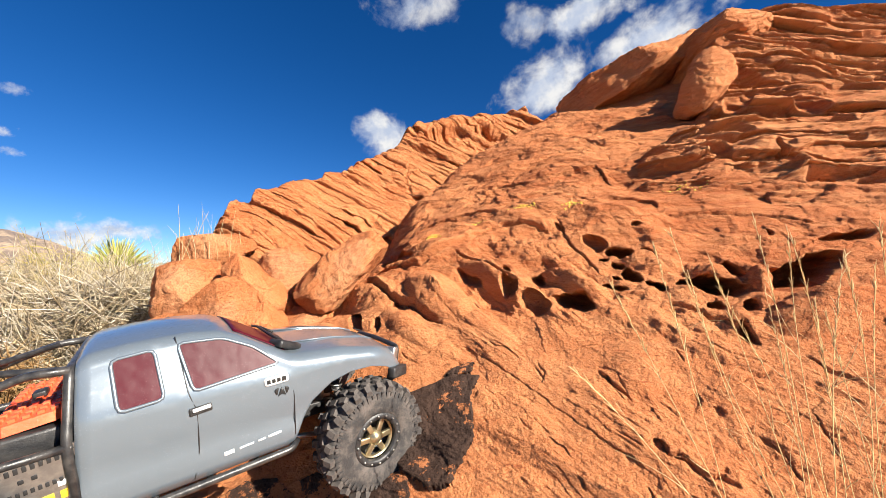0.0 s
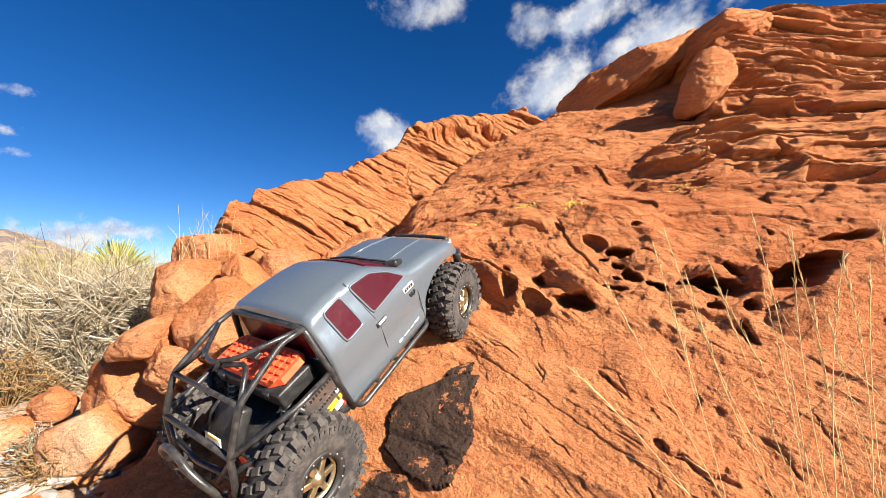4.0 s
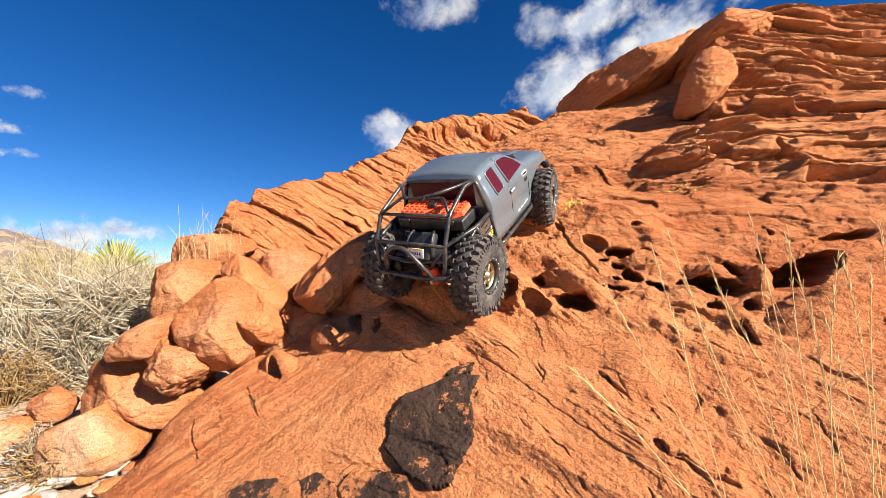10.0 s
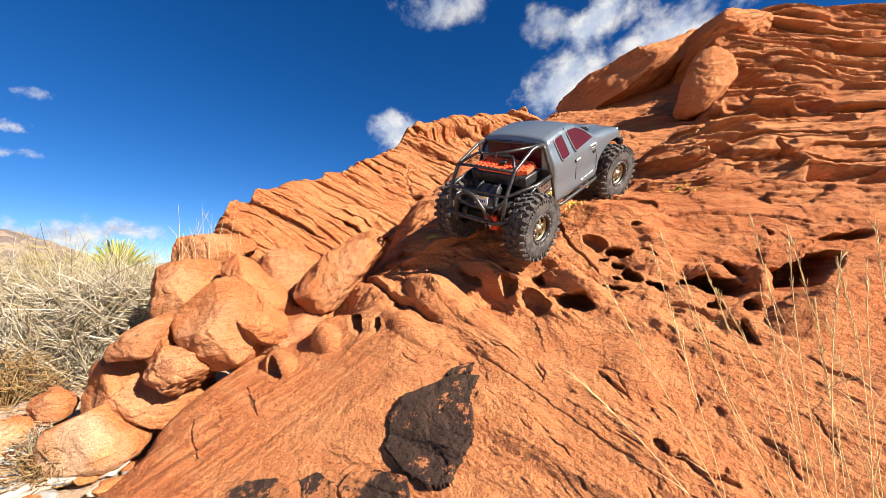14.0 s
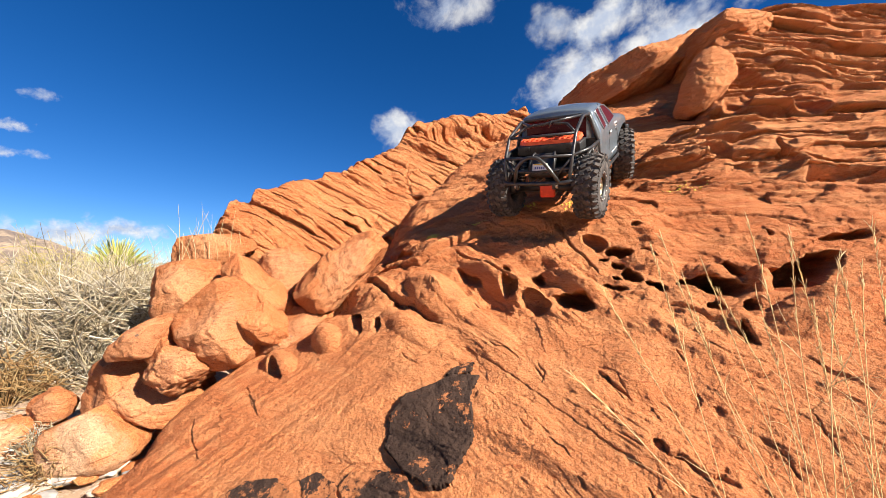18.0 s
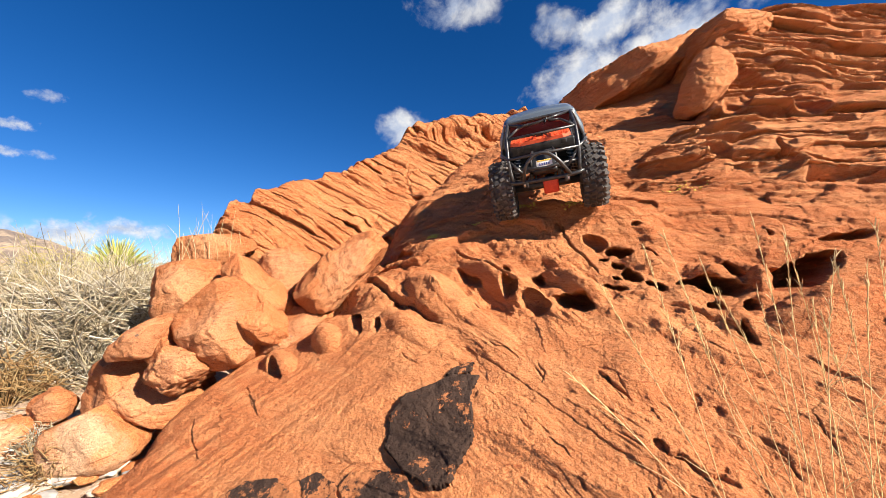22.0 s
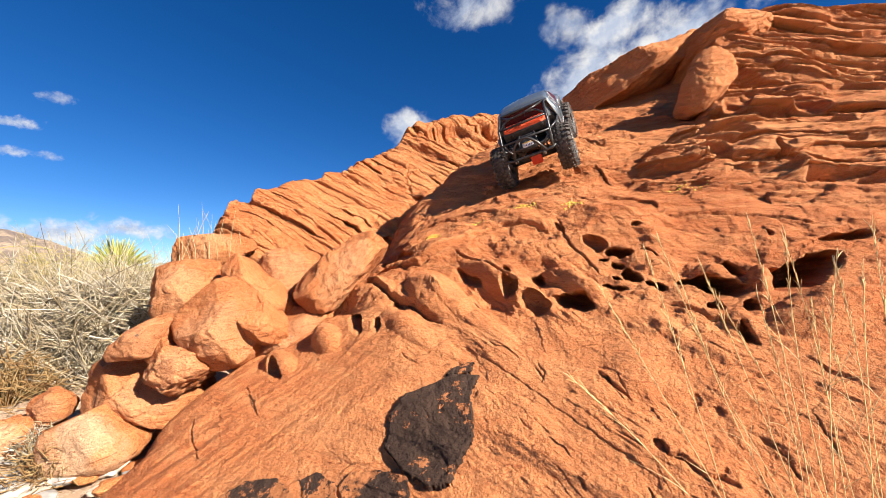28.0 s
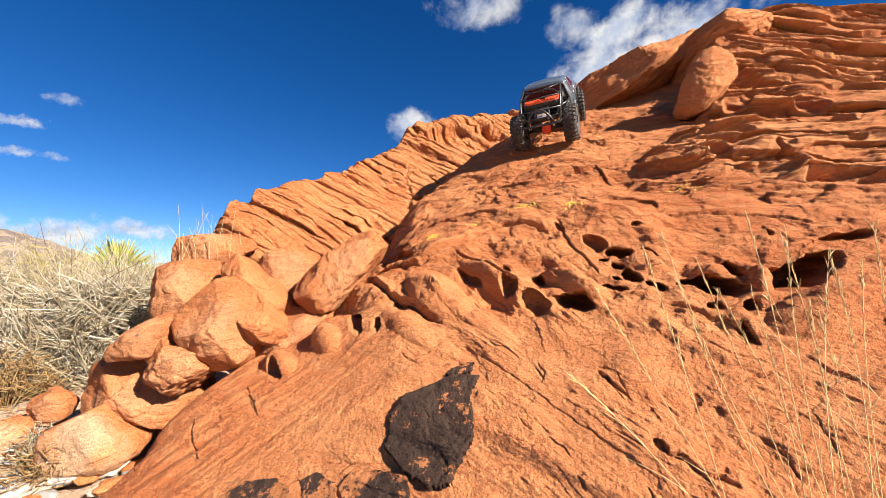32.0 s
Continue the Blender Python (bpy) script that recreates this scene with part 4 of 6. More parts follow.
flake("rock_flake", "dark varnished sandstone plate low on the slab", [(-0.524, 0.230), (-0.548, 0.209), (-0.507, 0.179), (-0.448, 0.186), (-0.464, 0.219)], 0.003, 9, VARNISH_WORN)
flake("rock_flake", "dark varnished crust on the slab foot", [(-0.600, 0.201), (-0.658, 0.181), (-0.686, 0.151), (-0.661, 0.125), (-0.537, 0.153), (-0.536, 0.181)], 0.002, 11, VARNISH_WORN)


def lichen(u, v, spread, seed):
    """A crust of small flat rosettes on the slab."""
    rng = np.random.RandomState(seed)
    verts, faces = [], []
    for k in range(46):
        a, b = u + rng.normal(0, spread * 0.55), v + rng.normal(0, spread * 0.30)
        r = rng.uniform(0.002, 0.006)
        w = np.linspace(0, 2 * math.pi, 9)[:-1]
        rr = r * rng.uniform(0.7, 1.2, 8)
        uu = np.concatenate([a + rr * np.cos(w), a + 0.6 * rr * np.cos(w), [a]])
        vv = np.concatenate([b + rr * np.sin(w), b + 0.6 * rr * np.sin(w), [b]])
        h, s = slab_shape(uu, vv)
        lift = np.concatenate([np.full(8, -0.002), np.full(8, 0.0012), [0.0015]])
        at = len(verts) * 17
        verts.append(SLAB_O + uu[:, None] * SLAB_U + vv[:, None] * SLAB_V + (h + lift)[:, None] * SLAB_N)
        for i in range(8):
            j = (i + 1) % 8
            faces += [(at + i, at + j, at + 8 + j), (at + i, at + 8 + j, at + 8 + i), (at + 8 + i, at + 8 + j, at + 16)]
    ob = new("lichen", mesh_of("lichen", np.concatenate(verts), faces, LICHEN))
    return tagged(ob, "crust of yellow lichen on the red slab", "lichen", kind="stuff")


for row in [(0.189, 1.374, 0.05, 3), (-0.313, 1.189, 0.035, 5), (-0.14, 1.18, 0.03, 6), (-0.46, 1.11, 0.03, 7), (-0.591, 1.001, 0.025, 9)]:
    lichen(*row)



# ---- plants ----
def strip_mesh(name, paths, mat, sides=3):
    """Thin tapering stems. paths: arrays of points and of radii, all of one length."""
    pts, rads = paths
    n, k, _ = pts.shape
    way = np.gradient(pts, axis=1)
    way /= np.linalg.norm(way, axis=2)[:, :, None] + 1e-9
    ref = np.where(np.abs(way[:, :, 2:]) > 0.8, np.array([1.0, 0, 0]), np.array([0, 0, 1.0]))
    a = np.cross(way, ref)
    a /= np.linalg.norm(a, axis=2)[:, :, None] + 1e-9
    b = np.cross(way, a)
    ring = []
    for s in range(sides):
        w = 2 * math.pi * s / sides
        ring.append(pts + rads[:, :, None] * (a * math.cos(w) + b * math.sin(w)))
    v = np.stack(ring, 2).reshape(-1, 3)
    i, j, s = (g.ravel() for g in np.meshgrid(np.arange(n), np.arange(k - 1), np.arange(sides), indexing="ij"))
    base = (i * k + j) * sides
    t = (s + 1) % sides
    faces = np.stack([base + s, base + t, base + sides + t, base + sides + s], 1)
    return mesh_of(name, v, faces, mat)


def arcs(rng, base, way, length, bend, k=5):
    """Bent stems from base along way, that sag or lean by bend."""
    t = np.linspace(0, 1, k)[None, :, None]
    return base[:, None, :] + way[:, None, :] * length[:, None, None] * t + bend[:, None, :] * (length[:, None, None] * t ** 2)


def unit(v):
    return v / (np.linalg.norm(v, axis=-1, keepdims=True) + 1e-9)


def twiggy(name, label, x, y, z, wide, high, count, seed, mat=None, thick=0.0026, category="shrub"):
    """A dry tangled shrub: stems from the root, then crossing twigs through the whole crown."""
    rng = np.random.RandomState(seed)
    ob = tagged(new(name), label, category)
    ob.location = (x, y, z)
    m = count // 5
    base = rng.normal(0, 0.10 * wide, (m, 3)) * [1, 1, 0.1]
    az, el = rng.uniform(0, 2 * math.pi, m), rng.uniform(0.25, 1.4, m)
    way = np.stack([np.cos(az) * np.cos(el) * wide / high, np.sin(az) * np.cos(el) * wide / high, np.sin(el)], 1)
    stems = arcs(rng, base, way, high * rng.uniform(0.6, 1.0, m), rng.normal(0, 0.18, (m, 3)), 6)
    rad = thick * np.linspace(1.5, 0.5, 6)[None, :] * rng.uniform(0.7, 1.4, (m, 1))
    part_mesh("rootstock", strip_mesh("rootstock", (stems, rad), mat or TWIG), ob)
    n = count - m
    az, rr = rng.uniform(0, 2 * math.pi, n), np.sqrt(rng.uniform(0, 1, n))
    hh = rng.uniform(0.02, 1.0, n)
    lump = 1 + 0.22 * np.sin(3 * az + seed) + 0.15 * np.sin(5 * az + 2 * seed)
    reach = np.sqrt(np.clip(1 - (hh * 0.92) ** 2, 0, 1)) * lump
    base = np.stack([wide * rr * reach * np.cos(az), wide * rr * reach * np.sin(az), high * hh * (0.85 + 0.25 * np.sin(2 * az + seed))], 1)
    way = unit(rng.normal(0, 1, (n, 3)) * [1, 1, 0.75] + np.stack([np.cos(az), np.sin(az), 0.35 + 0 * az], 1) * 0.8)
    twigs = arcs(rng, base, way, high * rng.uniform(0.14, 0.42, n), rng.normal(0, 0.3, (n, 3)), 5)
    twigs[:, :, 2] = np.maximum(twigs[:, :, 2], 0.003)
    rad = thick * np.linspace(1.0, 0.35, 5)[None, :] * rng.uniform(0.6, 1.5, (n, 1))
    part_mesh("twig_tangle", strip_mesh("twig_tangle", (twigs, rad), mat or TWIG), ob)
    return ob


def part_mesh(name, me, parent, label=""):
    ob = new(name, me)
    ob.parent = parent
    tagged(ob, label, kind="stuff" if name in LOOSE else "")
    return ob


LOOSE = ("rootstock", "twig_tangle", "leaf_crown", "dead_leaf_skirt", "seed_head", "leaf_tuft")


def tuft(label, x, y, z, wide, high, count, seed, mat=None, thick=0.0016, spread=0.28):
    """A clump of upright dry grass."""
    rng = np.random.RandomState(seed)
    base = np.stack([rng.normal(0, 0.5 * wide, count), rng.normal(0, 0.5 * wide, count), np.zeros(count)], 1)
    way = unit(np.stack([rng.normal(0, spread, count), rng.normal(0, spread, count), np.ones(count)], 1))
    blades = arcs(rng, base, way, high * rng.uniform(0.35, 1.0, count) ** 0.8, rng.normal(0, 0.16, (count, 3)) * [1, 1, 0.3], 6)
    rad = thick * np.array([1.0, 1.0, 0.9, 0.8, 0.6, 0.25])[None, :] * rng.uniform(0.6, 1.4, (count, 1))
    ob = new("grass_clump", strip_mesh("grass_clump", (blades, rad), mat or STRAW))
    ob.location = (x, y, z)
    return tagged(ob, label, "grass")


def yucca(label, x, y, z, size, seed):
    rng = np.random.RandomState(seed)
    ob = tagged(new("yucca"), label, "yucca")
    ob.location = (x, y, z)
    me = block_mesh("trunk", (0.22 * size, 0.22 * size, 0.62 * size), YUCCA_DEAD, seed, power=2.4, n=12)
    part_mesh("trunk", me, ob, "shaggy dead-leaf trunk").location = (0, 0, 0.3 * size)

    def crown(name, count, low, high, length, mat, sag):
        az, el = rng.uniform(0, 2 * math.pi, count), rng.uniform(low, high, count)
        way = np.stack([np.cos(az) * np.cos(el), np.sin(az) * np.cos(el), np.sin(el)], 1)
        base = way * 0.08 * size + [0, 0, 0.62 * size]
        bend = np.stack([0 * az, 0 * az, -sag * np.ones(count)], 1) + rng.normal(0, 0.05, (count, 3))
        blades = arcs(rng, base, way, length * size * rng.uniform(0.75, 1.05, count), bend, 6)
        rad = 0.022 * size * np.array([0.7, 1.0, 1.0, 0.8, 0.5, 0.06])[None, :] * np.ones((count, 1))
        part_mesh(name, strip_mesh(name, (blades, rad), mat), ob)
    crown("leaf_crown", 190, 0.05, 1.5, 0.72, YUCCA_GREEN, 0.05)
    crown("dead_leaf_skirt", 130, -1.2, 0.05, 0.55, YUCCA_DEAD, 0.25)
    return ob


twiggy("dry_shrub", "dense tangle of dry grey desert twigs", -2.02, 1.78, -0.02, 0.42, 0.46, 2700, 1, thick=0.0031)
twiggy("dry_shrub", "dense tangle of dry grey desert twigs", -1.82, 1.88, -0.02, 0.42, 0.50, 2900, 2, thick=0.0031)
twiggy("dry_shrub", "dense tangle of dry grey desert twigs", -1.70, 2.03, -0.02, 0.36, 0.50, 2400, 3, thick=0.0030)
twiggy("dry_shrub", "dense tangle of dry grey desert twigs", -2.68, 2.13, -0.02, 0.50, 0.55, 2200, 4, thick=0.0032)
twiggy("dry_shrub", "dense tangle of dry grey desert twigs", -2.69, 2.54, -0.02, 0.60, 0.62, 3000, 5)
twiggy("dry_shrub", "dense tangle of dry grey desert twigs", -2.28, 2.74, -0.02, 0.50, 0.60, 2600, 6)
twiggy("dry_shrub", "dense tangle of dry grey desert twigs", -3.18, 3.45, -0.02, 0.80, 0.60, 2200, 7)
twiggy("dry_shrub", "dense tangle of dry grey desert twigs", -2.25, 3.25, -0.02, 0.50, 0.58, 1800, 16)
twiggy("dry_shrub", "low brown dry desert shrub", -1.73, 1.47, -0.02, 0.20, 0.24, 900, 8, mat=TWIG_BROWN)
twiggy("dry_shrub", "tiny brown dry plant on the stones", -1.02, 0.98, 0.01, 0.09, 0.10, 420, 9, mat=TWIG_BROWN, thick=0.0017)
twiggy("dry_shrub", "small bleached dry plant beside a boulder", -1.19, 1.10, 0.01, 0.07, 0.09, 260, 10, thick=0.0018)
twiggy("dry_shrub", "olive green desert shrub behind the dry twigs", -3.10, 2.94, -0.02, 0.35, 0.70, 1500, 11, mat=OLIVE, thick=0.003)
tuft("clump of tall dry yellow desert grass", -2.33, 2.33, 0.00, 0.30, 0.78, 120, 20)
tuft("clump of tall dry yellow desert grass", -2.34, 2.54, 0.00, 0.30, 0.85, 140, 21)
tuft("clump of tall dry yellow desert grass", -2.21, 2.64, 0.00, 0.25, 0.80, 110, 22)
tuft("clump of tall dry yellow desert grass", -2.01, 2.64, 0.00, 0.30, 0.76, 120, 23)
tuft("clump of tall dry yellow desert grass", -1.69, 2.33, 0.00, 0.25, 0.72, 120, 24)
tuft("clump of tall dry yellow desert grass", -1.65, 2.44, 0.00, 0.20, 0.78, 90, 25)
tuft("clump of tall dry yellow desert grass", -2.61, 2.23, 0.00, 0.30, 0.74, 80, 26)
tuft("clump of tall dry yellow desert grass", -2.88, 2.64, 0.00, 0.30, 0.75, 90, 27)
tuft("clump of tall dry yellow desert grass", -1.69, 2.13, 0.00, 0.20, 0.66, 100, 28)
tuft("clump of tall dry yellow desert grass", -2.37, 2.44, 0.00, 0.05, 1.12, 5, 41, spread=0.05)
tuft("clump of tall dry yellow desert grass", -2.18, 1.93, 0.00, 0.06, 0.80, 4, 42, spread=0.2)
tuft("clump of tall dry yellow desert grass", -1.57, 2.23, 0.00, 0.10, 0.92, 12, 43, spread=0.15)
tuft("clump of tall dry yellow desert grass", -1.86, 2.23, 0.00, 0.12, 0.84, 10, 44, spread=0.12)
tuft("sparse dry grass against a red boulder", -0.92, 1.48, 0.59, 0.14, 0.24, 22, 45, spread=0.12, thick=0.0012)
yucca("green and yellow spiky yucca above dry grass", -3.03, 3.40, 0.32, 0.42, 5)

# ---- the model crawler truck (metres; x ahead, y to its left, z up from the tyres' feet) ----
PAINT = None


def paint_mat():
    n = Nodes("silver_blue_paint")
    flakes = n.span(n.noise(900, 2, 0.5), 0.62, 0.75)
    n.colour(n.mix(n.times(flakes, 0.5), n.mix(n.noise(6, 4, 0.6), (0.120, 0.150, 0.178), (0.150, 0.178, 0.204)), (0.36, 0.44, 0.54)))
    n.set(Metallic=0.35, Roughness=0.38, Coat_Weight=0.7, Coat_Roughness=0.10)
    dust = n.span(n.noise(70, 6, 0.7), 0.5, 0.75, 0.30, 0.52)
    n.join(dust, n.bsdf.inputs["Roughness"])
    return n.mat


def tyre_mat():
    n = Nodes("dusty_rubber")
    dusty = n.span(n.noise(30, 6, 0.7), 0.40, 0.68)
    n.colour(n.mix(n.times(dusty, 0.8), (0.024, 0.022, 0.022), (0.115, 0.095, 0.082)))
    n.set(Roughness=0.85)
    n.bump((n.noise(260, 5, 0.6), 0.0012))
    return n.mat


def glass_mat():
    n = Nodes("red_tinted_window")
    scratch = n.span(n.noise(45, 7, 0.8, (1, 1, 6), (0.3, 0.7, 0.2)), 0.58, 0.76)
    dust = n.span(n.noise(700, 2, 0.5), 0.66, 0.74)
    a = n.mix(n.noise(9, 3, 0.5), (0.030, 0.0015, 0.005), (0.070, 0.004, 0.011))
    a = n.mix(n.times(scratch, 0.30), a, (0.22, 0.04, 0.06))
    n.colour(n.mix(n.times(dust, 0.35), a, (0.40, 0.22, 0.24)))
    n.set(Roughness=0.40, Coat_Weight=0.14, Coat_Roughness=0.06)
    n.bsdf.inputs["Specular IOR Level"].default_value = 0.10
    n.bump((n.noise(14, 3, 0.5), 0.003))
    return n.mat


PAINT = paint_mat()
RUBBER = tyre_mat()
WINDOW = glass_mat()
BLACK = plain("black_plastic", (0.012, 0.012, 0.013), (0.035, 0.033, 0.032), 60, 0.45, 0, 0.0004, 500)
TUBE = plain("black_tube", (0.014, 0.014, 0.015), (0.05, 0.046, 0.043), 80, 0.32, 0.0, 0.0003, 600)
STEEL = plain("grey_steel", (0.35, 0.34, 0.33), (0.55, 0.54, 0.52), 90, 0.35, 0.9)
BRONZE = plain("bronze_rim", (0.40, 0.33, 0.20), (0.58, 0.49, 0.31), 70, 0.32, 0.9)
PANEL = plain("brushed_panel", (0.30, 0.29, 0.28), (0.42, 0.40, 0.38), 120, 0.30, 0.9)
ORANGE = plain("orange_plastic", (0.72, 0.085, 0.025), (0.85, 0.14, 0.05), 50, 0.5, 0, 0.0006, 300)
RED = plain("red_plastic", (0.52, 0.035, 0.015), (0.70, 0.07, 0.03), 50, 0.45)
WHITE = plain("white_sticker", (0.74, 0.74, 0.73), (0.80, 0.80, 0.80), 40, 0.4)
INK = plain("black_sticker", (0.012, 0.012, 0.012), (0.022, 0.022, 0.022), 40, 0.4)
YELLOW = plain("yellow_sticker", (0.80, 0.52, 0.02), (0.85, 0.58, 0.04), 40, 0.4)
BLUE = plain("blue_sticker", (0.03, 0.05, 0.22), (0.05, 0.08, 0.30), 40, 0.4)


def part(name, bm, material, parent, label="", smooth=True):
    me = bpy.data.meshes.new(name)
    bm.normal_update()
    bm.to_mesh(me)
    bm.free()
    me.polygons.foreach_set("use_smooth", np.full(len(me.polygons), smooth))
    me.materials.append(material)
    ob = new(name, me)
    ob.parent = parent
    return tagged(ob, label) if label else ob


def again(ob, parent, m):
    """The same piece once more, on the same mesh."""
    o = new(ob.name.split(".")[0], ob.data)
    o.parent = parent
    o.matrix_basis = m
    return o


def box(bm, size, m=None, bevel=0.0):
    r = bmesh.ops.create_cube(bm, size=1.0)
    vs = r["verts"]
    bmesh.ops.scale(bm, vec=size, verts=vs)
    if bevel:
        es = list({e for v in vs for e in v.link_edges})
        r2 = bmesh.ops.bevel(bm, geom=es, offset=bevel, segments=2, affect="EDGES", profile=0.6)
        vs = list({v for f in r2["faces"] for v in f.verts} | {v for v in vs if v.is_valid})
        vs = list({v for v in bm.verts if v in set(vs)})
    if m is not None:
        bmesh.ops.transform(bm, matrix=m, verts=vs)
    return vs


def rbox(size, m=None, bevel=0.002):
    bm = bmesh.new()
    box(bm, size, None, bevel)
    if m is not None:
        bmesh.ops.transform(bm, matrix=m, verts=bm.verts)
    return bm


def tube(points, r, sides=10, bend=0.012):
    """A round bar through the points, with rounded bends and closed ends."""
    pts = [Vector(p) for p in points]
    path = [pts[0]]
    for a, b, c in zip(pts[:-2], pts[1:-1], pts[2:]):
        k = min(bend, (b - a).length * 0.45, (c - b).length * 0.45)
        p, q = b + (a - b).normalized() * k, b + (c - b).normalized() * k
        for t in (0.0, 0.33, 0.67, 1.0):
            path.append(p.lerp(b, t).lerp(b.lerp(q, t), t))
    path.append(pts[-1])
    bm = bmesh.new()
    side, rings = None, []
    for i, p in enumerate(path):
        way = (path[min(i + 1, len(path) - 1)] - path[max(i - 1, 0)]).normalized()
        if side is None:
            side = way.orthogonal().normalized()
        side = (side - way * side.dot(way)).normalized()
        up = way.cross(side)
        rings.append([bm.verts.new(p + r * (math.cos(2 * math.pi * s / sides) * side + math.sin(2 * math.pi * s / sides) * up)) for s in range(sides)])
    for a, b in zip(rings[:-1], rings[1:]):
        for s in range(sides):
            bm.faces.new((a[s], a[(s + 1) % sides], b[(s + 1) % sides], b[s]))
    bm.faces.new(rings[0][::-1])
    bm.faces.new(rings[-1])
    return bm


def lathe(profile, n=40):
    """Turn a profile of (y, radius) about the y axis."""
    bm = bmesh.new()
    rings = []
    for k in range(n):
        w = 2 * math.pi * k / n
        rings.append([bm.verts.new((r * math.cos(w), y, r * math.sin(w))) for y, r in profile])
    for k in range(n):
        a, b = rings[k], rings[(k + 1) % n]
        for i in range(len(profile) - 1):
            bm.faces.new((a[i], a[i + 1], b[i + 1], b[i]))
    bmesh.ops.remove_doubles(bm, verts=bm.verts, dist=0.00005)
    bmesh.ops.recalc_face_normals(bm, faces=bm.faces)
    return bm


TYRE_R, HUB_Z = 0.0955, 0.0955
LUGS = {}


def build_wheel(truck, name, outer):
    """A wheel about its own centre. outer: -1 where its face looks to the truck's right."""
    w = new("wheel")
    w.parent = truck
    s = outer
    prof = [(-0.031, 0.045), (-0.033, 0.055), (-0.0335, 0.068), (-0.0305, 0.081), (-0.025, 0.0878), (-0.012, 0.0896), (0.0, 0.0900),
            (0.012, 0.0896), (0.025, 0.0878), (0.0305, 0.081), (0.0335, 0.068), (0.033, 0.055), (0.031, 0.045), (0.026, 0.042), (-0.026, 0.042), (-0.031, 0.045)]
    bm = lathe(prof, 56)
    part("tyre", bm, RUBBER, w, "dusty black rubber tyre with chunky lugs")
    n = 26
    for row, (y, wy, lx, tilt) in enumerate(((-0.0085, 0.0125, 0.0125, 24), (0.0085, 0.0125, 0.0125, 24), (-0.0265, 0.014, 0.0115, -10), (0.0265, 0.014, 0.0115, 10))):
        for odd in (0, 1):
            first = None
            for k in range(odd, n, 2):
                a = 2 * math.pi * (k + 0.5 * (row % 2) + 0.25 * (row > 1)) / n
                m = pose(0, 0, 0, 0, math.degrees(-a), 0)
                if first is None:
                    key = (row, odd)
                    if key not in LUGS:
                        bm = bmesh.new()
                        bmesh.ops.create_cube(bm, size=1.0)
                        bmesh.ops.scale(bm, vec=(0.0095, wy * (1.25 if odd else 0.95), lx), verts=bm.verts)
                        for v in bm.verts:
                            if v.co.x > 0:
                                v.co.y *= 0.82
                                v.co.z *= 0.80
                        bmesh.ops.transform(bm, matrix=pose(0.0908 if row < 2 else 0.0886, y, 0) @ pose(0, 0, 0, tilt + 4 * odd - 2, 0, 0 if row < 2 else (-26 if y < 0 else 26)), verts=bm.verts)
                        first = part("tread_lug", bm, RUBBER, w, smooth=False)
                        LUGS[key] = first
                    else:
                        first = again(LUGS[key], w, m)
                    first.matrix_basis = m
                else:
                    again(first, w, m)
    bm = bmesh.new()
    for k in range(52):
        for y in (-0.0325, 0.0325):
            a = 2 * math.pi * k / 52
            v2 = bmesh.ops.create_cube(bm, size=1.0)["verts"]
            bmesh.ops.scale(bm, vec=(0.010 if k % 2 else 0.006, 0.003, 0.004), verts=v2)
            bmesh.ops.transform(bm, matrix=pose(0, 0, 0, 0, math.degrees(-a), 0) @ pose(0.0755 if k % 2 else 0.0775, y, 0), verts=v2)
    tagged(part("sidewall_ribs", bm, RUBBER, w, smooth=False), kind="stuff")
    part("rim", lathe([(-0.024, 0.043), (0.024, 0.043), (0.026, 0.040), (0.010 * s, 0.036), (-0.004 * s, 0.030), (-0.004 * s, 0.0), (-0.024, 0.0)], 36), BLACK, w)
    part("beadlock_ring", lathe([(s * 0.024, 0.0335), (s * 0.0300, 0.0345), (s * 0.0312, 0.0385), (s * 0.0300, 0.0450), (s * 0.024, 0.0460)], 40), BLACK, w, "black beadlock ring")
    bm = bmesh.new()
    box(bm, (0.023, 0.006, 0.0095), pose(0.0225, s * 0.017, 0, 0, 0, -8 * s), 0.0012)
    spoke = part("spoke", bm, BRONZE, w, "bronze metal spoke")
    bm = bmesh.new()
    bmesh.ops.create_cone(bm, cap_ends=True, segments=8, radius1=0.0019, radius2=0.0017, depth=0.003)
    bmesh.ops.transform(bm, matrix=pose(0.0398, s * 0.0316, 0, 90, 0, 0), verts=bm.verts)
    bolt = part("bolt", bm, STEEL, w)
    for k in range(1, 6):
        again(spoke, w, pose(0, 0, 0, 0, 60 * k, 0))
    for k in range(1, 16):
        again(bolt, w, pose(0, 0, 0, 0, 22.5 * k, 0))
    part("hub_cap", lathe([(s * 0.010, 0.014), (s * 0.020, 0.0135), (s * 0.022, 0.009), (s * 0.026, 0.0075), (s * 0.027, 0.0)], 20), BRONZE, w)
    part("rim_edge", lathe([(s * 0.014, 0.0325), (s * 0.0215, 0.0335), (s * 0.0225, 0.0318), (s * 0.014, 0.0305)], 36), BRONZE, w)
    return w


def side_y(x, z):
    """Half width of the body at x and z."""
    w = np.interp(x, [-0.13, -0.12, 0.12, 0.20, 0.26, 0.30, 0.318], [0.134, 0.137, 0.138, 0.141, 0.140, 0.130, 0.116])
    tuck = np.interp(z, [0.11, 0.122, 0.150, 0.165, 0.20, 0.235, 0.300, 0.32], [0.008, 0.002, -0.001, 0.003, 0.0, 0.001, 0.029, 0.038])
    return float(w - tuck)


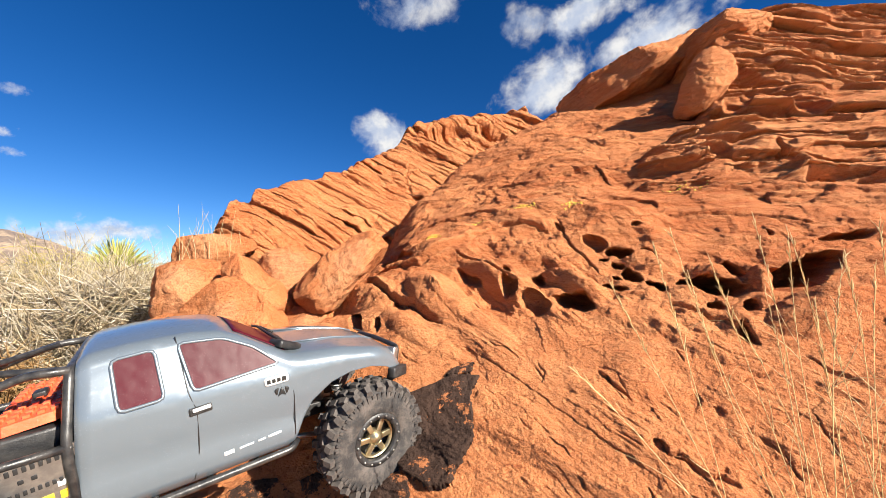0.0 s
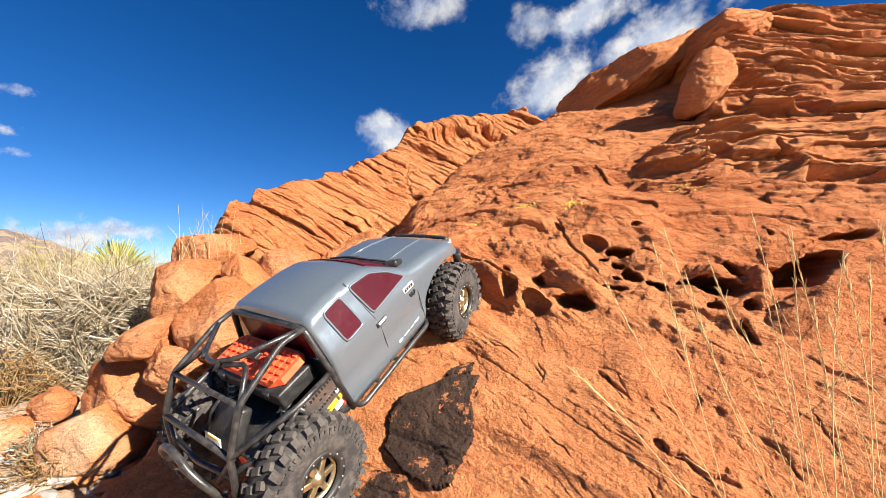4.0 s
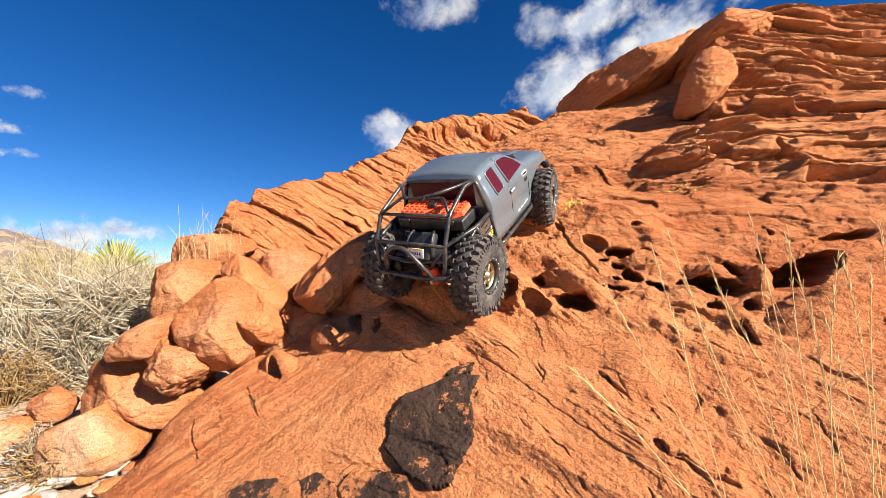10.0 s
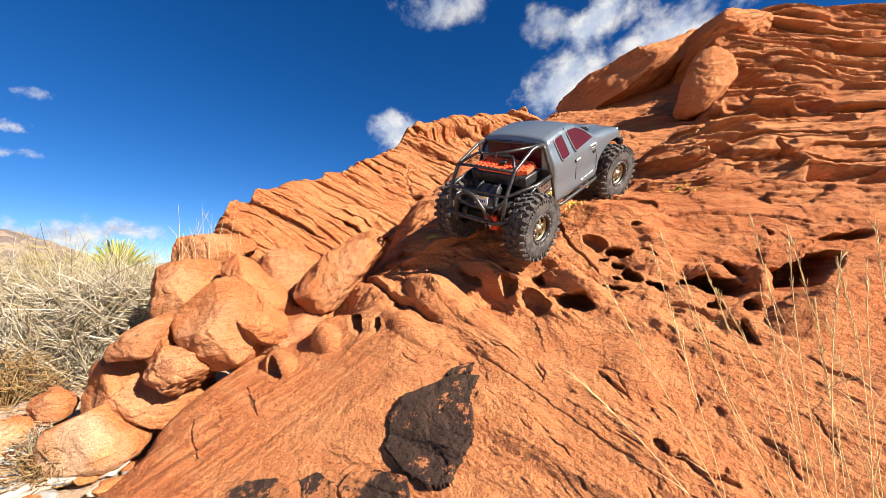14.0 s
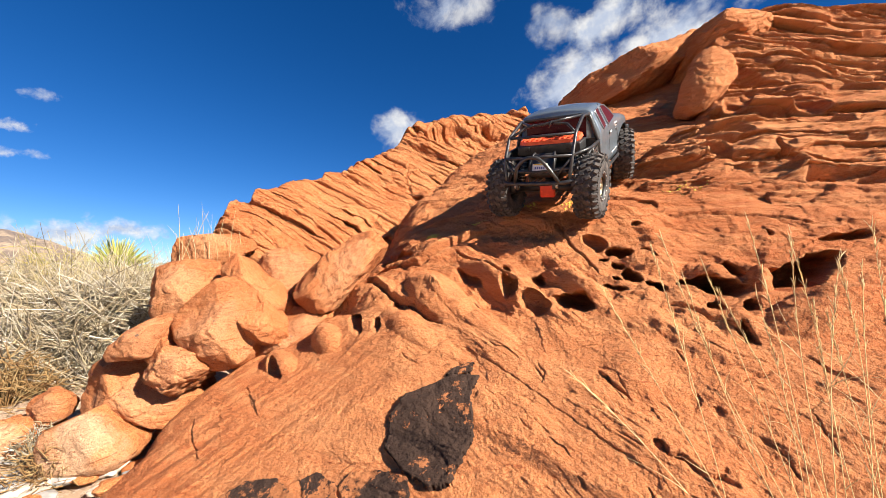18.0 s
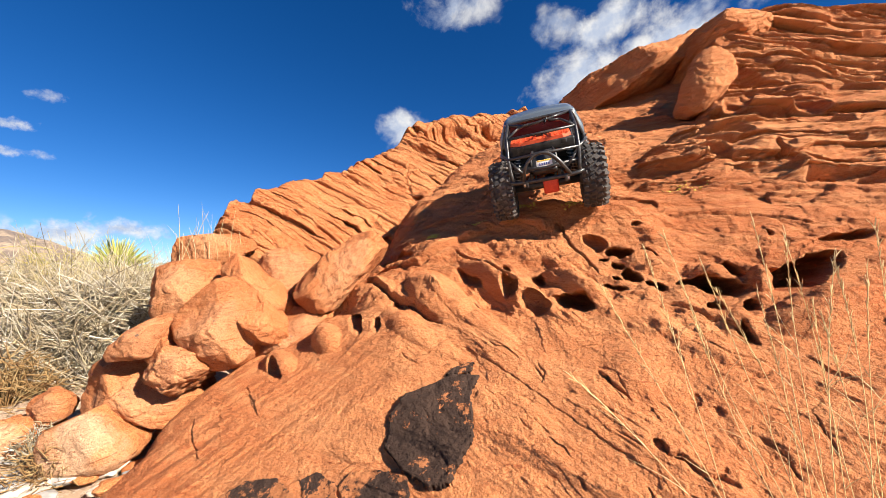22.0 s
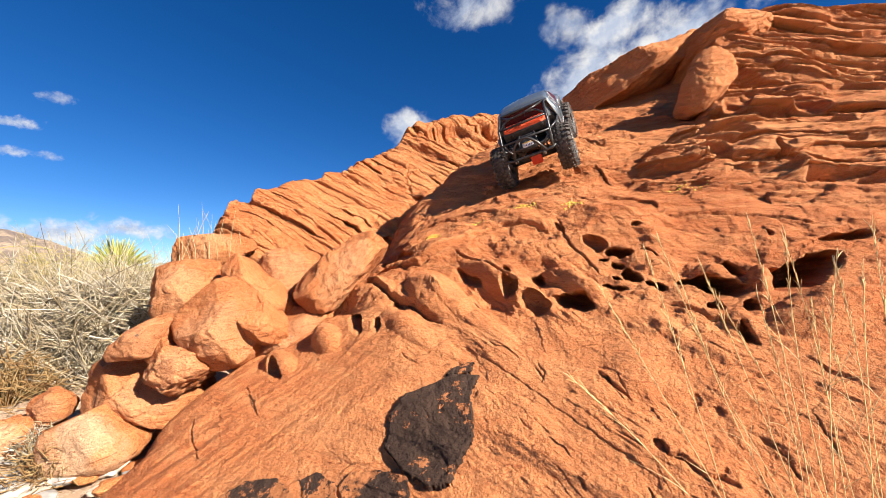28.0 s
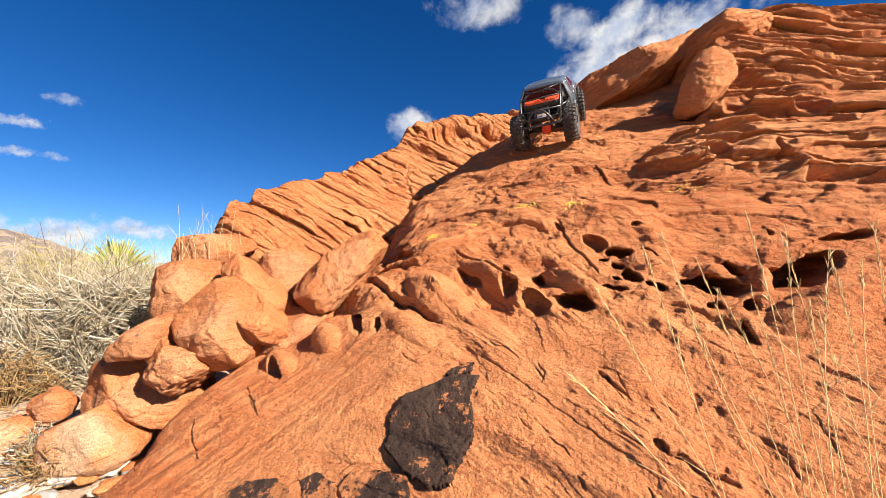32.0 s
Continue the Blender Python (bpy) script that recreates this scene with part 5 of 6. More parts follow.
def body_top(x):
    return float(np.interp(x, [-0.130, -0.122, -0.08, -0.02, 0.02, 0.045, 0.112, 0.125, 0.20, 0.27, 0.295, 0.312, 0.320],
                           [0.305, 0.311, 0.317, 0.320, 0.317, 0.307, 0.268, 0.266, 0.262, 0.250, 0.240, 0.222, 0.205]))


def body_foot(x):
    return float(np.interp(x, [-0.13, 0.100, 0.113, 0.122, 0.140, 0.170, 0.205, 0.245, 0.278, 0.300, 0.320],
                           [0.117, 0.126, 0.132, 0.155, 0.184, 0.206, 0.216, 0.216, 0.207, 0.190, 0.186]))


def body_ring(x, inset):
    top, foot = body_top(x), body_foot(x)
    ring = []
    shoulder = min(0.022, (top - foot) * 0.5)
    crown = 0.006
    for t in np.linspace(0, 1, 14):
        z = foot + (top - crown - shoulder - foot) * t
        ring.append((side_y(x, z) - inset, z))
    y0, z0 = ring[-1]
    for t in np.linspace(0, 1, 8)[1:]:
        a = t * math.pi / 2
        ring.append((y0 - 1.25 * shoulder * (1 - math.cos(a)), z0 + (shoulder - inset) * math.sin(a)))
    y1, z1 = ring[-1]
    for t in np.linspace(0, 1, 7)[1:]:
        ring.append((y1 * (1 - t), z1 + crown * (1 - (1 - t) ** 2)))
    right = [(x, -y, z) for y, z in ring]
    return right + [(x, y, z) for y, z in ring[-2::-1]]


def build_body(truck):
    xs = np.concatenate([np.linspace(-0.130, -0.11, 5), np.linspace(-0.10, 0.10, 22), np.linspace(0.106, 0.145, 9), np.linspace(0.155, 0.28, 16), np.linspace(0.285, 0.320, 9)])
    bm = bmesh.new()
    rows = {}
    for inset in (0.0, 0.0028):
        rows[inset] = [[bm.verts.new(p) for p in body_ring(float(x), inset)] for x in xs]
        for a, b in zip(rows[inset][:-1], rows[inset][1:]):
            for i in range(len(a) - 1):
                bm.faces.new((a[i], a[i + 1], b[i + 1], b[i]))
    out, ins = rows[0.0], rows[0.0028]
    for a, b, c, d in zip(out[:-1], out[1:], ins[:-1], ins[1:]):
        bm.faces.new((a[0], b[0], d[0], c[0]))
        bm.faces.new((a[-1], b[-1], d[-1], c[-1]))
    for k in (0, -1):
        m = len(out[k])
        for i in range(m // 2):
            f = [out[k][i], out[k][i + 1], out[k][m - 2 - i], out[k][m - 1 - i]]
            if len(set(f)) == 4:
                bm.faces.new(f)
            else:
                bm.faces.new(list(dict.fromkeys(f)))
    bmesh.ops.recalc_face_normals(bm, faces=bm.faces)
    return part("body", bm, PAINT, truck, "silver-blue metallic pickup cab and bonnet shell")


def side_patch(poly, side, lift, thick):
    """A plate that lies on the flank. poly: corners (x, z); rounded by inserting points."""
    bm = bmesh.new()
    pts = []
    n = len(poly)
    for i in range(n):
        a, b, c = (Vector(poly[(i + j) % n]) for j in (-1, 0, 1))
        k = min(0.007, (b - a).length * 0.3, (c - b).length * 0.3)
        p, q = b + (a - b).normalized() * k, b + (c - b).normalized() * k
        for t in (0, 0.5, 1):
            pts.append(p.lerp(b, t).lerp(b.lerp(q, t), t))
    dense = []
    for a, b in zip(pts, pts[1:] + pts[:1]):
        m = max(1, int((b - a).length / 0.01))
        dense += [a.lerp(b, t / m) for t in range(m)]
    mid = sum(dense, Vector((0, 0))) / len(dense)

    def vert(p, up):
        return bm.verts.new((p.x, side * (side_y(p.x, p.y) + up), p.y))
    base = [vert(p, lift - thick) for p in dense]
    rim = [vert(p, lift) for p in dense]
    half = [vert(p.lerp(mid, 0.5), lift) for p in dense]
    hub = vert(mid, lift)
    m = len(dense)
    for i in range(m):
        j = (i + 1) % m
        bm.faces.new((base[i], base[j], rim[j], rim[i]))
        bm.faces.new((rim[i], rim[j], half[j], half[i]))
        bm.faces.new((half[i], half[j], hub))
    bmesh.ops.recalc_face_normals(bm, faces=bm.faces)
    return bm, [(p.x, side * (side_y(p.x, p.y) + lift), p.y) for p in dense]


def ring_tube(points, r):
    bm = bmesh.new()
    pts = [Vector(p) for p in points]
    n, rings = len(pts), []
    for i, p in enumerate(pts):
        way = (pts[(i + 1) % n] - pts[i - 1]).normalized()
        side = way.cross(Vector((0, 1, 0))).normalized()
        up = way.cross(side)
        rings.append([bm.verts.new(p + r * (math.cos(a) * side + math.sin(a) * up)) for a in (0, 1.05, 2.09, 3.14, 4.19, 5.24)])
    for i in range(n):
        a, b = rings[i], rings[(i + 1) % n]
        for s in range(6):
            bm.faces.new((a[s], a[(s + 1) % 6], b[(s + 1) % 6], b[s]))
    return bm


def top_patch(x0, x1, w0, w1, lift, n=10):
    """A plate over the body between two stations, half widths w0 and w1."""
    bm = bmesh.new()
    rows = []
    for t in np.linspace(0, 1, n):
        x = x0 + (x1 - x0) * t
        w = w0 + (w1 - w0) * t
        z0 = body_top(x)
        rows.append([bm.verts.new((x, w * k, z0 - 0.006 * k * k + lift)) for k in np.linspace(-1, 1, 13)])
    for a, b in zip(rows[:-1], rows[1:]):
        for i in range(12):
            bm.faces.new((a[i], b[i], b[i + 1], a[i + 1]))
    bmesh.ops.recalc_face_normals(bm, faces=bm.faces)
    r = bmesh.ops.extrude_face_region(bm, geom=list(bm.faces))
    bmesh.ops.translate(bm, vec=(0, 0, 0.0014), verts=[g for g in r["geom"] if isinstance(g, bmesh.types.BMVert)])
    bmesh.ops.recalc_face_normals(bm, faces=bm.faces)
    return bm


def bars(truck, parent, side, x, z, rise, rows, mat, lift):
    """Rows of short plain bars along the flank, for lettering. rows: lists of (offset, length, height)."""
    for dz, spans in rows:
        for off, long, high in spans:
            c, s = math.cos(rise), math.sin(rise)
            px, pz = x + off * c - dz * s, z + off * s + dz * c
            m = pose(px, side * (side_y(px, pz) + lift), pz, 0, -math.degrees(rise), 0)
            part("lettering_bar", rbox((long, 0.0012, high), m, 0.0003), mat, parent)


def build_truck():
    t = tagged(new("model_truck"), "silver-blue radio-controlled crawler truck with black tube cage and orange recovery boards", "model truck")
    body = build_body(t)
    for side in (-1, 1):
        for poly, nm in (([(-0.099, 0.295), (-0.056, 0.300), (-0.047, 0.240), (-0.092, 0.236)], "quarter_window"),
                         ([(-0.031, 0.303), (0.022, 0.301), (0.060, 0.283), (0.094, 0.254), (-0.016, 0.241)], "door_window")):
            bm, rim = side_patch(poly, side, 0.0015, 0.003)
            win = part(nm, bm, WINDOW, t, "dark red tinted window", smooth=False)
            part("window_frame", ring_tube(rim, 0.0022), PAINT, win)
        door = [(-0.033, 0.312), (-0.022, 0.24), (-0.013, 0.215), (-0.012, 0.160), (-0.018, 0.124)]
        part("door_seam", tube([(x, side * (side_y(x, z) + 0.0001), z) for x, z in door], 0.0008, 6, 0.006), BLACK, t)
        door = [(0.108, 0.245), (0.112, 0.200), (0.112, 0.14)]
        part("door_seam", tube([(x, side * (side_y(x, z) + 0.0001), z) for x, z in door], 0.0008, 6, 0.006), BLACK, t)
        h = part("door_handle", rbox((0.026, 0.004, 0.010), pose(-0.009, side * (side_y(0, 0.216) + 0.001), 0.216, 0, -6, 0), 0.0015), BLACK, t, "black door handle with a bright cap")
        part("handle_cap", rbox((0.021, 0.003, 0.0045), pose(-0.008, side * (side_y(0, 0.216) + 0.0035), 0.2178, 0, -6, 0), 0.001), WHITE, h)
        b = part("badge", side_patch([(0.070, 0.236), (0.104, 0.238), (0.105, 0.226), (0.071, 0.224)], side, 0.0014, 0.002)[0], WHITE, t, "white badge with dark lettering")
        bars(t, b, side, 0.087, 0.231, 0.05, [(0.0, [(-0.011, 0.005, 0.006), (-0.004, 0.005, 0.006), (0.003, 0.005, 0.006), (0.0105, 0.006, 0.007)])], INK, 0.0018)
        e = part("emblem", side_patch([(0.088, 0.205), (0.094, 0.221), (0.100, 0.205), (0.094, 0.209)], side, 0.0013, 0.002)[0], INK, t, "black emblem")
        part("emblem_wing", side_patch([(0.083, 0.216), (0.090, 0.219), (0.087, 0.206)], side, 0.0013, 0.002)[0], INK, e)
        part("emblem_wing", side_patch([(0.098, 0.219), (0.105, 0.216), (0.101, 0.206)], side, 0.0013, 0.002)[0], INK, e)
        bars(t, t, side, 0.058, 0.1495, 0.09, [(0.0, [(-0.036, 0.012, 0.0050), (-0.014, 0.018, 0.0022), (0.006, 0.010, 0.0022), (0.024, 0.018, 0.0032)])], WHITE, 0.0008)
        slider = part("rock_slider", tube([(-0.120, side * 0.128, 0.116), (-0.112, side * 0.143, 0.113), (0.105, side * 0.143, 0.122), (0.116, side * 0.132, 0.128)], 0.0052), TUBE, t, "black tube rock slider")
        for x in (-0.06, 0.0, 0.06):
            part("slider_leg", tube([(x, side * 0.143, 0.117), (x, side * 0.085, 0.108)], 0.0040, 8), TUBE, slider)
        # side panel of the bed
        pts = [(-0.207, 0.203), (-0.128, 0.214), (-0.121, 0.121), (-0.146, 0.119), (-0.190, 0.160)]
        bm = bmesh.new()
        a = [bm.verts.new((x, side * 0.131, z)) for x, z in pts]
        c = [bm.verts.new((x, side * 0.127, z)) for x, z in pts]
        bm.faces.new(a)
        bm.faces.new(c[::-1])
        for i in range(5):
            bm.faces.new((a[i], a[(i + 1) % 5], c[(i + 1) % 5], c[i]))
        bmesh.ops.recalc_face_normals(bm, faces=bm.faces)
        pan = part("side_panel", bm, PANEL, t, "brushed metal bed panel with stickers", smooth=False)

        def plate(x, z, w, hgt, mat, turn=8, nm="sticker"):
            part(nm, rbox((w, 0.0012, hgt), pose(x, side * 0.1316, z, 0, -turn, 0), 0.0003), mat, pan)
        for k in range(9):
            plate(-0.188 + 0.0062 * k, 0.1955 + 0.0008 * k, 0.0034, 0.0062, INK, 8, "lettering_bar")
        for k in range(2):
            plate(-0.172 + 0.010 * k, 0.1845 + 0.0014 * k, 0.0045, 0.0045, INK, 8, "lettering_bar")
        for k in range(9):
            plate(-0.180 + 0.0055 * k, 0.1705 + 0.0007 * k, 0.0030, 0.0050, INK, 8, "lettering_bar")
        plate(-0.160, 0.1555, 0.026, 0.010, YELLOW)
        plate(-0.164, 0.1560, 0.014, 0.005, RED, 8)
        plate(-0.1365, 0.172, 0.016, 0.006, WHITE)
        plate(-0.1350, 0.159, 0.015, 0.009, YELLOW)
        plate(-0.1480, 0.146, 0.018, 0.010, WHITE)
        plate(-0.1505, 0.1465, 0.006, 0.005, RED)
        plate(-0.1330, 0.141, 0.014, 0.008, RED)
        plate(-0.1310, 0.130, 0.012, 0.005, INK)
        for x, z in ((-0.199, 0.199), (-0.134, 0.208), (-0.128, 0.127), (-0.184, 0.163)):
            bm = bmesh.new()
            bmesh.ops.create_cone(bm, cap_ends=True, segments=10, radius1=0.0032, radius2=0.0026, depth=0.003)
            bmesh.ops.transform(bm, matrix=pose(x, side * 0.1322, z, 90, 0, 0), verts=bm.verts)
            part("screw", bm, BLACK, pan)
    part("windscreen", top_patch(0.040, 0.108, 0.084, 0.104, 0.0008), WINDOW, t, "dark tinted windscreen")
    for s in (-1, 1):
        part("bonnet_crease", tube([(0.128, s * 0.062, 0.2655), (0.20, s * 0.058, 0.2615), (0.27, s * 0.052, 0.2495), (0.292, s * 0.05, 0.2405)], 0.0016, 6, 0.02), PAINT, t)
    cowl = part("wiper_cowl", top_patch(0.109, 0.124, 0.098, 0.100, 0.0012, 5), BLACK, t, "black wiper cowl")
    part("wiper", tube([(0.116, -0.085, 0.272), (0.104, -0.04, 0.279), (0.098, 0.03, 0.284)], 0.0022, 8), BLACK, cowl)
    part("wiper", tube([(0.116, 0.0, 0.276), (0.104, 0.04, 0.281), (0.100, 0.09, 0.276)], 0.0022, 8), BLACK, cowl)
    part("cowl_strap", rbox((0.044, 0.030, 0.013), pose(0.114, -0.090, 0.270, 0, 22, 24), 0.005), BLACK, t, "black strap bundle at the bonnet corner")
    # rear wall of the cab with its window
    part("rear_window", rbox((0.003, 0.190, 0.062), pose(-0.131, 0, 0.254), 0.001), WINDOW, t, "dark red tinted rear window")
    part("rear_wall", rbox((0.004, 0.240, 0.085), pose(-0.131, 0, 0.176), 0.001), BLACK, t)
    # nose: grille, lamps, bumper hoop
    part("grille", rbox((0.006, 0.150, 0.030), pose(0.3195, 0, 0.202), 0.002), BLACK, t)
    for s in (-1, 1):
        part("headlight", rbox((0.016, 0.036, 0.022), pose(0.303, s * 0.098, 0.220, 0, 20, s * -28), 0.004), STEEL, t, "clear headlight")
        part("bumper_end", rbox((0.050, 0.016, 0.020), pose(0.305, s * 0.128, 0.190, 0, 8, s * -30), 0.004), BLACK, t, "black bumper end")
    front = part("front_bumper", tube([(0.285, -0.135, 0.185), (0.325, -0.11, 0.186), (0.333, 0, 0.186), (0.325, 0.11, 0.186), (0.285, 0.135, 0.185)], 0.0075), BLACK, t, "black front bumper")
    part("bumper_hoop", tube([(0.326, -0.085, 0.186), (0.330, -0.088, 0.224), (0.335, 0, 0.224), (0.330, 0.088, 0.224), (0.326, 0.085, 0.186)], 0.0050), TUBE, front)
    part("bonnet_emblem", rbox((0.016, 0.020, 0.001), pose(0.284, 0, 0.2525, 0, 20, 0), 0.0004), INK, t)
    # tube cage behind the cab
    cage = part("cage_hoop", tube([(-0.127, -0.134, 0.118), (-0.137, -0.130, 0.210), (-0.135, -0.104, 0.290), (-0.135, 0.104, 0.290), (-0.137, 0.130, 0.210), (-0.127, 0.134, 0.118)], 0.0054), TUBE, t, "black steel tube roll cage")

    def bar(*pts, r=0.0050):
        part("cage_bar", tube(pts, r), TUBE, cage)
    for s in (-1, 1):
        bar((-0.134, s * 0.104, 0.290), (-0.172, s * 0.096, 0.290), (-0.262, s * 0.100, 0.256), (-0.303, s * 0.100, 0.200), (-0.312, s * 0.098, 0.166), (-0.322, s * 0.094, 0.134))
        bar((-0.137, s * 0.130, 0.208), (-0.207, s * 0.128, 0.203), (-0.303, s * 0.100, 0.200))
        bar((-0.207, s * 0.128, 0.203), (-0.240, s * 0.112, 0.165), (-0.305, s * 0.095, 0.170), r=0.0044)
        bar((-0.190, s * 0.128, 0.160), (-0.135, s * 0.131, 0.122), r=0.0046)
        bar((-0.207, s * 0.128, 0.203), (-0.190, s * 0.128, 0.160), r=0.0046)
        bar((-0.300, s * 0.100, 0.196), (-0.322, s * 0.060, 0.150), r=0.0042)
        bar((-0.262, s * 0.100, 0.254), (-0.215, s * 0.062, 0.278), (-0.233, s * 0.030, 0.283), r=0.0040)
    bar((-0.262, 0.100, 0.254), (-0.262, -0.100, 0.254), r=0.0001 + 0.0040)
    bar((-0.170, 0.094, 0.289), (-0.225, 0.045, 0.281), (-0.236, 0.0, 0.283), (-0.220, -0.050, 0.290), (-0.140, -0.100, 0.291), r=0.0042)
    bar((-0.303, 0.100, 0.200), (-0.303, -0.100, 0.200), r=0.0044)
    bar((-0.310, 0.095, 0.166), (-0.318, 0.0, 0.160), (-0.310, -0.095, 0.166), r=0.0044)
    rear = part("rear_bumper", tube([(-0.266, 0.112, 0.140), (-0.318, 0.104, 0.134), (-0.330, 0.088, 0.131), (-0.330, 0.040, 0.129), (-0.330, -0.040, 0.129), (-0.330, -0.088, 0.131), (-0.318, -0.104, 0.134), (-0.266, -0.112, 0.140)], 0.0060), TUBE, t, "black tube rear bumper")
    part("bumper_hoop", tube([(-0.330, 0.064, 0.130), (-0.338, 0.052, 0.182), (-0.334, 0.022, 0.206), (-0.334, -0.012, 0.206), (-0.338, -0.040, 0.180), (-0.330, -0.070, 0.129)], 0.0052, 10, 0.02), TUBE, rear)
    for s in (-1, 1):
        part("tow_lug", rbox((0.012, 0.008, 0.016), pose(-0.334, s * 0.055, 0.122), 0.002), BLACK, rear)
        bm = bmesh.new()
        bmesh.ops.create_cone(bm, cap_ends=True, segments=14, radius1=0.0085, radius2=0.0085, depth=0.010)
        bmesh.ops.transform(bm, matrix=pose(-0.326, s * 0.060, 0.122, 90, 0, 0), verts=bm.verts)
        part("tow_eye", bm, STEEL, rear)
    part("gusset", rbox((0.020, 0.002, 0.018), pose(-0.232, -0.020, 0.282, 30, 30, 20), 0.0004), BLACK, cage)
    # bed: tray, recovery boards, tail cover with its plate
    tray = part("bed_tray", rbox((0.070, 0.196, 0.030), pose(-0.178, 0, 0.208, 0, -4, 0), 0.004), BLACK, t, "black bed tray")
    part("bed_floor", rbox((0.150, 0.150, 0.006), pose(-0.205, 0, 0.150), 0.002), BLACK, t)
    boards = bmesh.new()
    prof = [(-0.036, -0.070), (-0.022, -0.094), (0.022, -0.094), (0.034, -0.080), (0.034, 0.080), (0.022, 0.094), (-0.022, 0.094), (-0.036, 0.070)]
    lo = [boards.verts.new((x, y, -0.005)) for x, y in prof]
    hi = [boards.verts.new((x * 0.94, y * 0.97, 0.006)) for x, y in prof]
    boards.faces.new(lo[::-1])
    boards.faces.new(hi)
    for i in range(8):
        boards.faces.new((lo[i], lo[(i + 1) % 8], hi[(i + 1) % 8], hi[i]))
    for i in range(5):
        for j in range(11):
            if abs(j - 5) > 0:
                box(boards, (0.0065, 0.0085, 0.004), pose(-0.026 + 0.012 * i, -0.080 + 0.016 * j, 0.0075))
    bmesh.ops.transform(boards, matrix=pose(-0.172, 0.003, 0.232, 0, -9, 0), verts=boards.verts)
    bd = part("recovery_board", boards, ORANGE, t, "orange studded recovery boards", smooth=False)
    part("board_clamp", rbox((0.014, 0.022, 0.008), pose(-0.176, 0.003, 0.243, 0, -9, 0), 0.002), BLACK, bd)
    for s in (-1, 1):
        part("tray_latch", rbox((0.010, 0.018, 0.014), pose(-0.212, s * 0.066, 0.212), 0.002), BLACK, tray)
    cover = part("tail_cover", rbox((0.075, 0.072, 0.022), pose(-0.262, 0.0, 0.168, 0, -48, 0), 0.006), BLACK, t, "black moulded tail cover")
    for s in (-1, 1):
        part("cover_rib", tube([(-0.238, s * 0.030, 0.202), (-0.262, s * 0.036, 0.192), (-0.282, s * 0.038, 0.152)], 0.0035, 8), BLACK, cover)
    pl = part("licence_plate", rbox((0.002, 0.046, 0.023), pose(-0.290, -0.001, 0.168, 0, 22, 0), 0.0006), WHITE, t, "white toy licence plate with plain bars")
    pm = pose(-0.290, -0.001, 0.168, 0, 22, 0)
    for k in range(5):
        part("plate_bar", rbox((0.0012, 0.0036, 0.0068), pm @ pose(-0.0014, 0.0130 - 0.0065 * k, -0.0012), 0.0002), BLUE, pl)
    part("plate_strip", rbox((0.0012, 0.040, 0.003), pm @ pose(-0.0014, 0, 0.0092), 0.0002), YELLOW, pl)
    # chassis, links, shocks
    for s in (-1, 1):
        part("chassis_rail", rbox((0.520, 0.010, 0.022), pose(-0.005, s * 0.042, 0.130), 0.002), BLACK, t)
        for ax in (-1, 1):
            x = ax * 0.24
            sh = part("shock", tube([(x - ax * 0.045, s * 0.078, 0.196), (x - ax * 0.010, s * 0.090, 0.092)], 0.0075, 12), BLACK, t, "coil-over shock absorber")
            spring = []
            for k in range(56):
                f = k / 55
                a = f * 2 * math.pi * 7
                spring.append((x - ax * (0.041 - 0.028 * f) + 0.0105 * math.cos(a), s * (0.0792 + 0.009 * f) + 0.0105 * math.sin(a), 0.186 - 0.070 * f))
            part("spring", tube(spring, 0.0014, 6, 0.002), STEEL, sh)
            part("lower_link", tube([(x - ax * 0.012, s * 0.070, 0.084), (ax * 0.060, s * 0.045, 0.106)], 0.0045, 10), STEEL, t)
            part("upper_link", tube([(x - ax * 0.008, s * 0.030, 0.118), (ax * 0.080, s * 0.036, 0.132)], 0.0035, 8), STEEL, t)
    part("skid_plate", rbox((0.130, 0.100, 0.010), pose(0, 0, 0.102), 0.004), BLACK, t)
    part("gearbox", rbox((0.090, 0.070, 0.040), pose(0.0, 0, 0.128), 0.006), BLACK, t)
    part("motor", tube([(0.10, 0, 0.150), (0.20, 0, 0.150)], 0.026, 18), STEEL, t)
    part("inner_fender", rbox((0.150, 0.190, 0.006), pose(0.235, 0, 0.205), 0.002), BLACK, t)
    axles, wheels = [], []
    for ax in (1, -1):
        a = new("axle")
        a.parent = t
        part("axle_tube", tube([(0, -0.125, 0), (0, 0.125, 0)], 0.013, 14), BLACK, a)
        bm = bmesh.new()
        bmesh.ops.create_uvsphere(bm, u_segments=16, v_segments=10, radius=0.030)
        bmesh.ops.scale(bm, vec=(1.0, 0.85, 0.95), verts=bm.verts)
        bmesh.ops.translate(bm, vec=(0, -0.012, 0), verts=bm.verts)
        part("differential", bm, BLACK, a)
        part("diff_cover", rbox((0.016, 0.046, 0.046), pose(-ax * -0.026, -0.012, -0.002), 0.006), RED, a, "red differential cover")
        for s in (-1, 1):
            part("axle_end", tube([(0, s * 0.098, 0), (0, s * 0.130, 0)], 0.021, 14), BLACK, a)
        axles.append((a, ax))
        for s in (-1, 1):
            wheels.append((build_wheel(t, "wheel", s), ax, s))
    return t, axles, wheels


TRUCK, AXLES, WHEELS = build_truck()

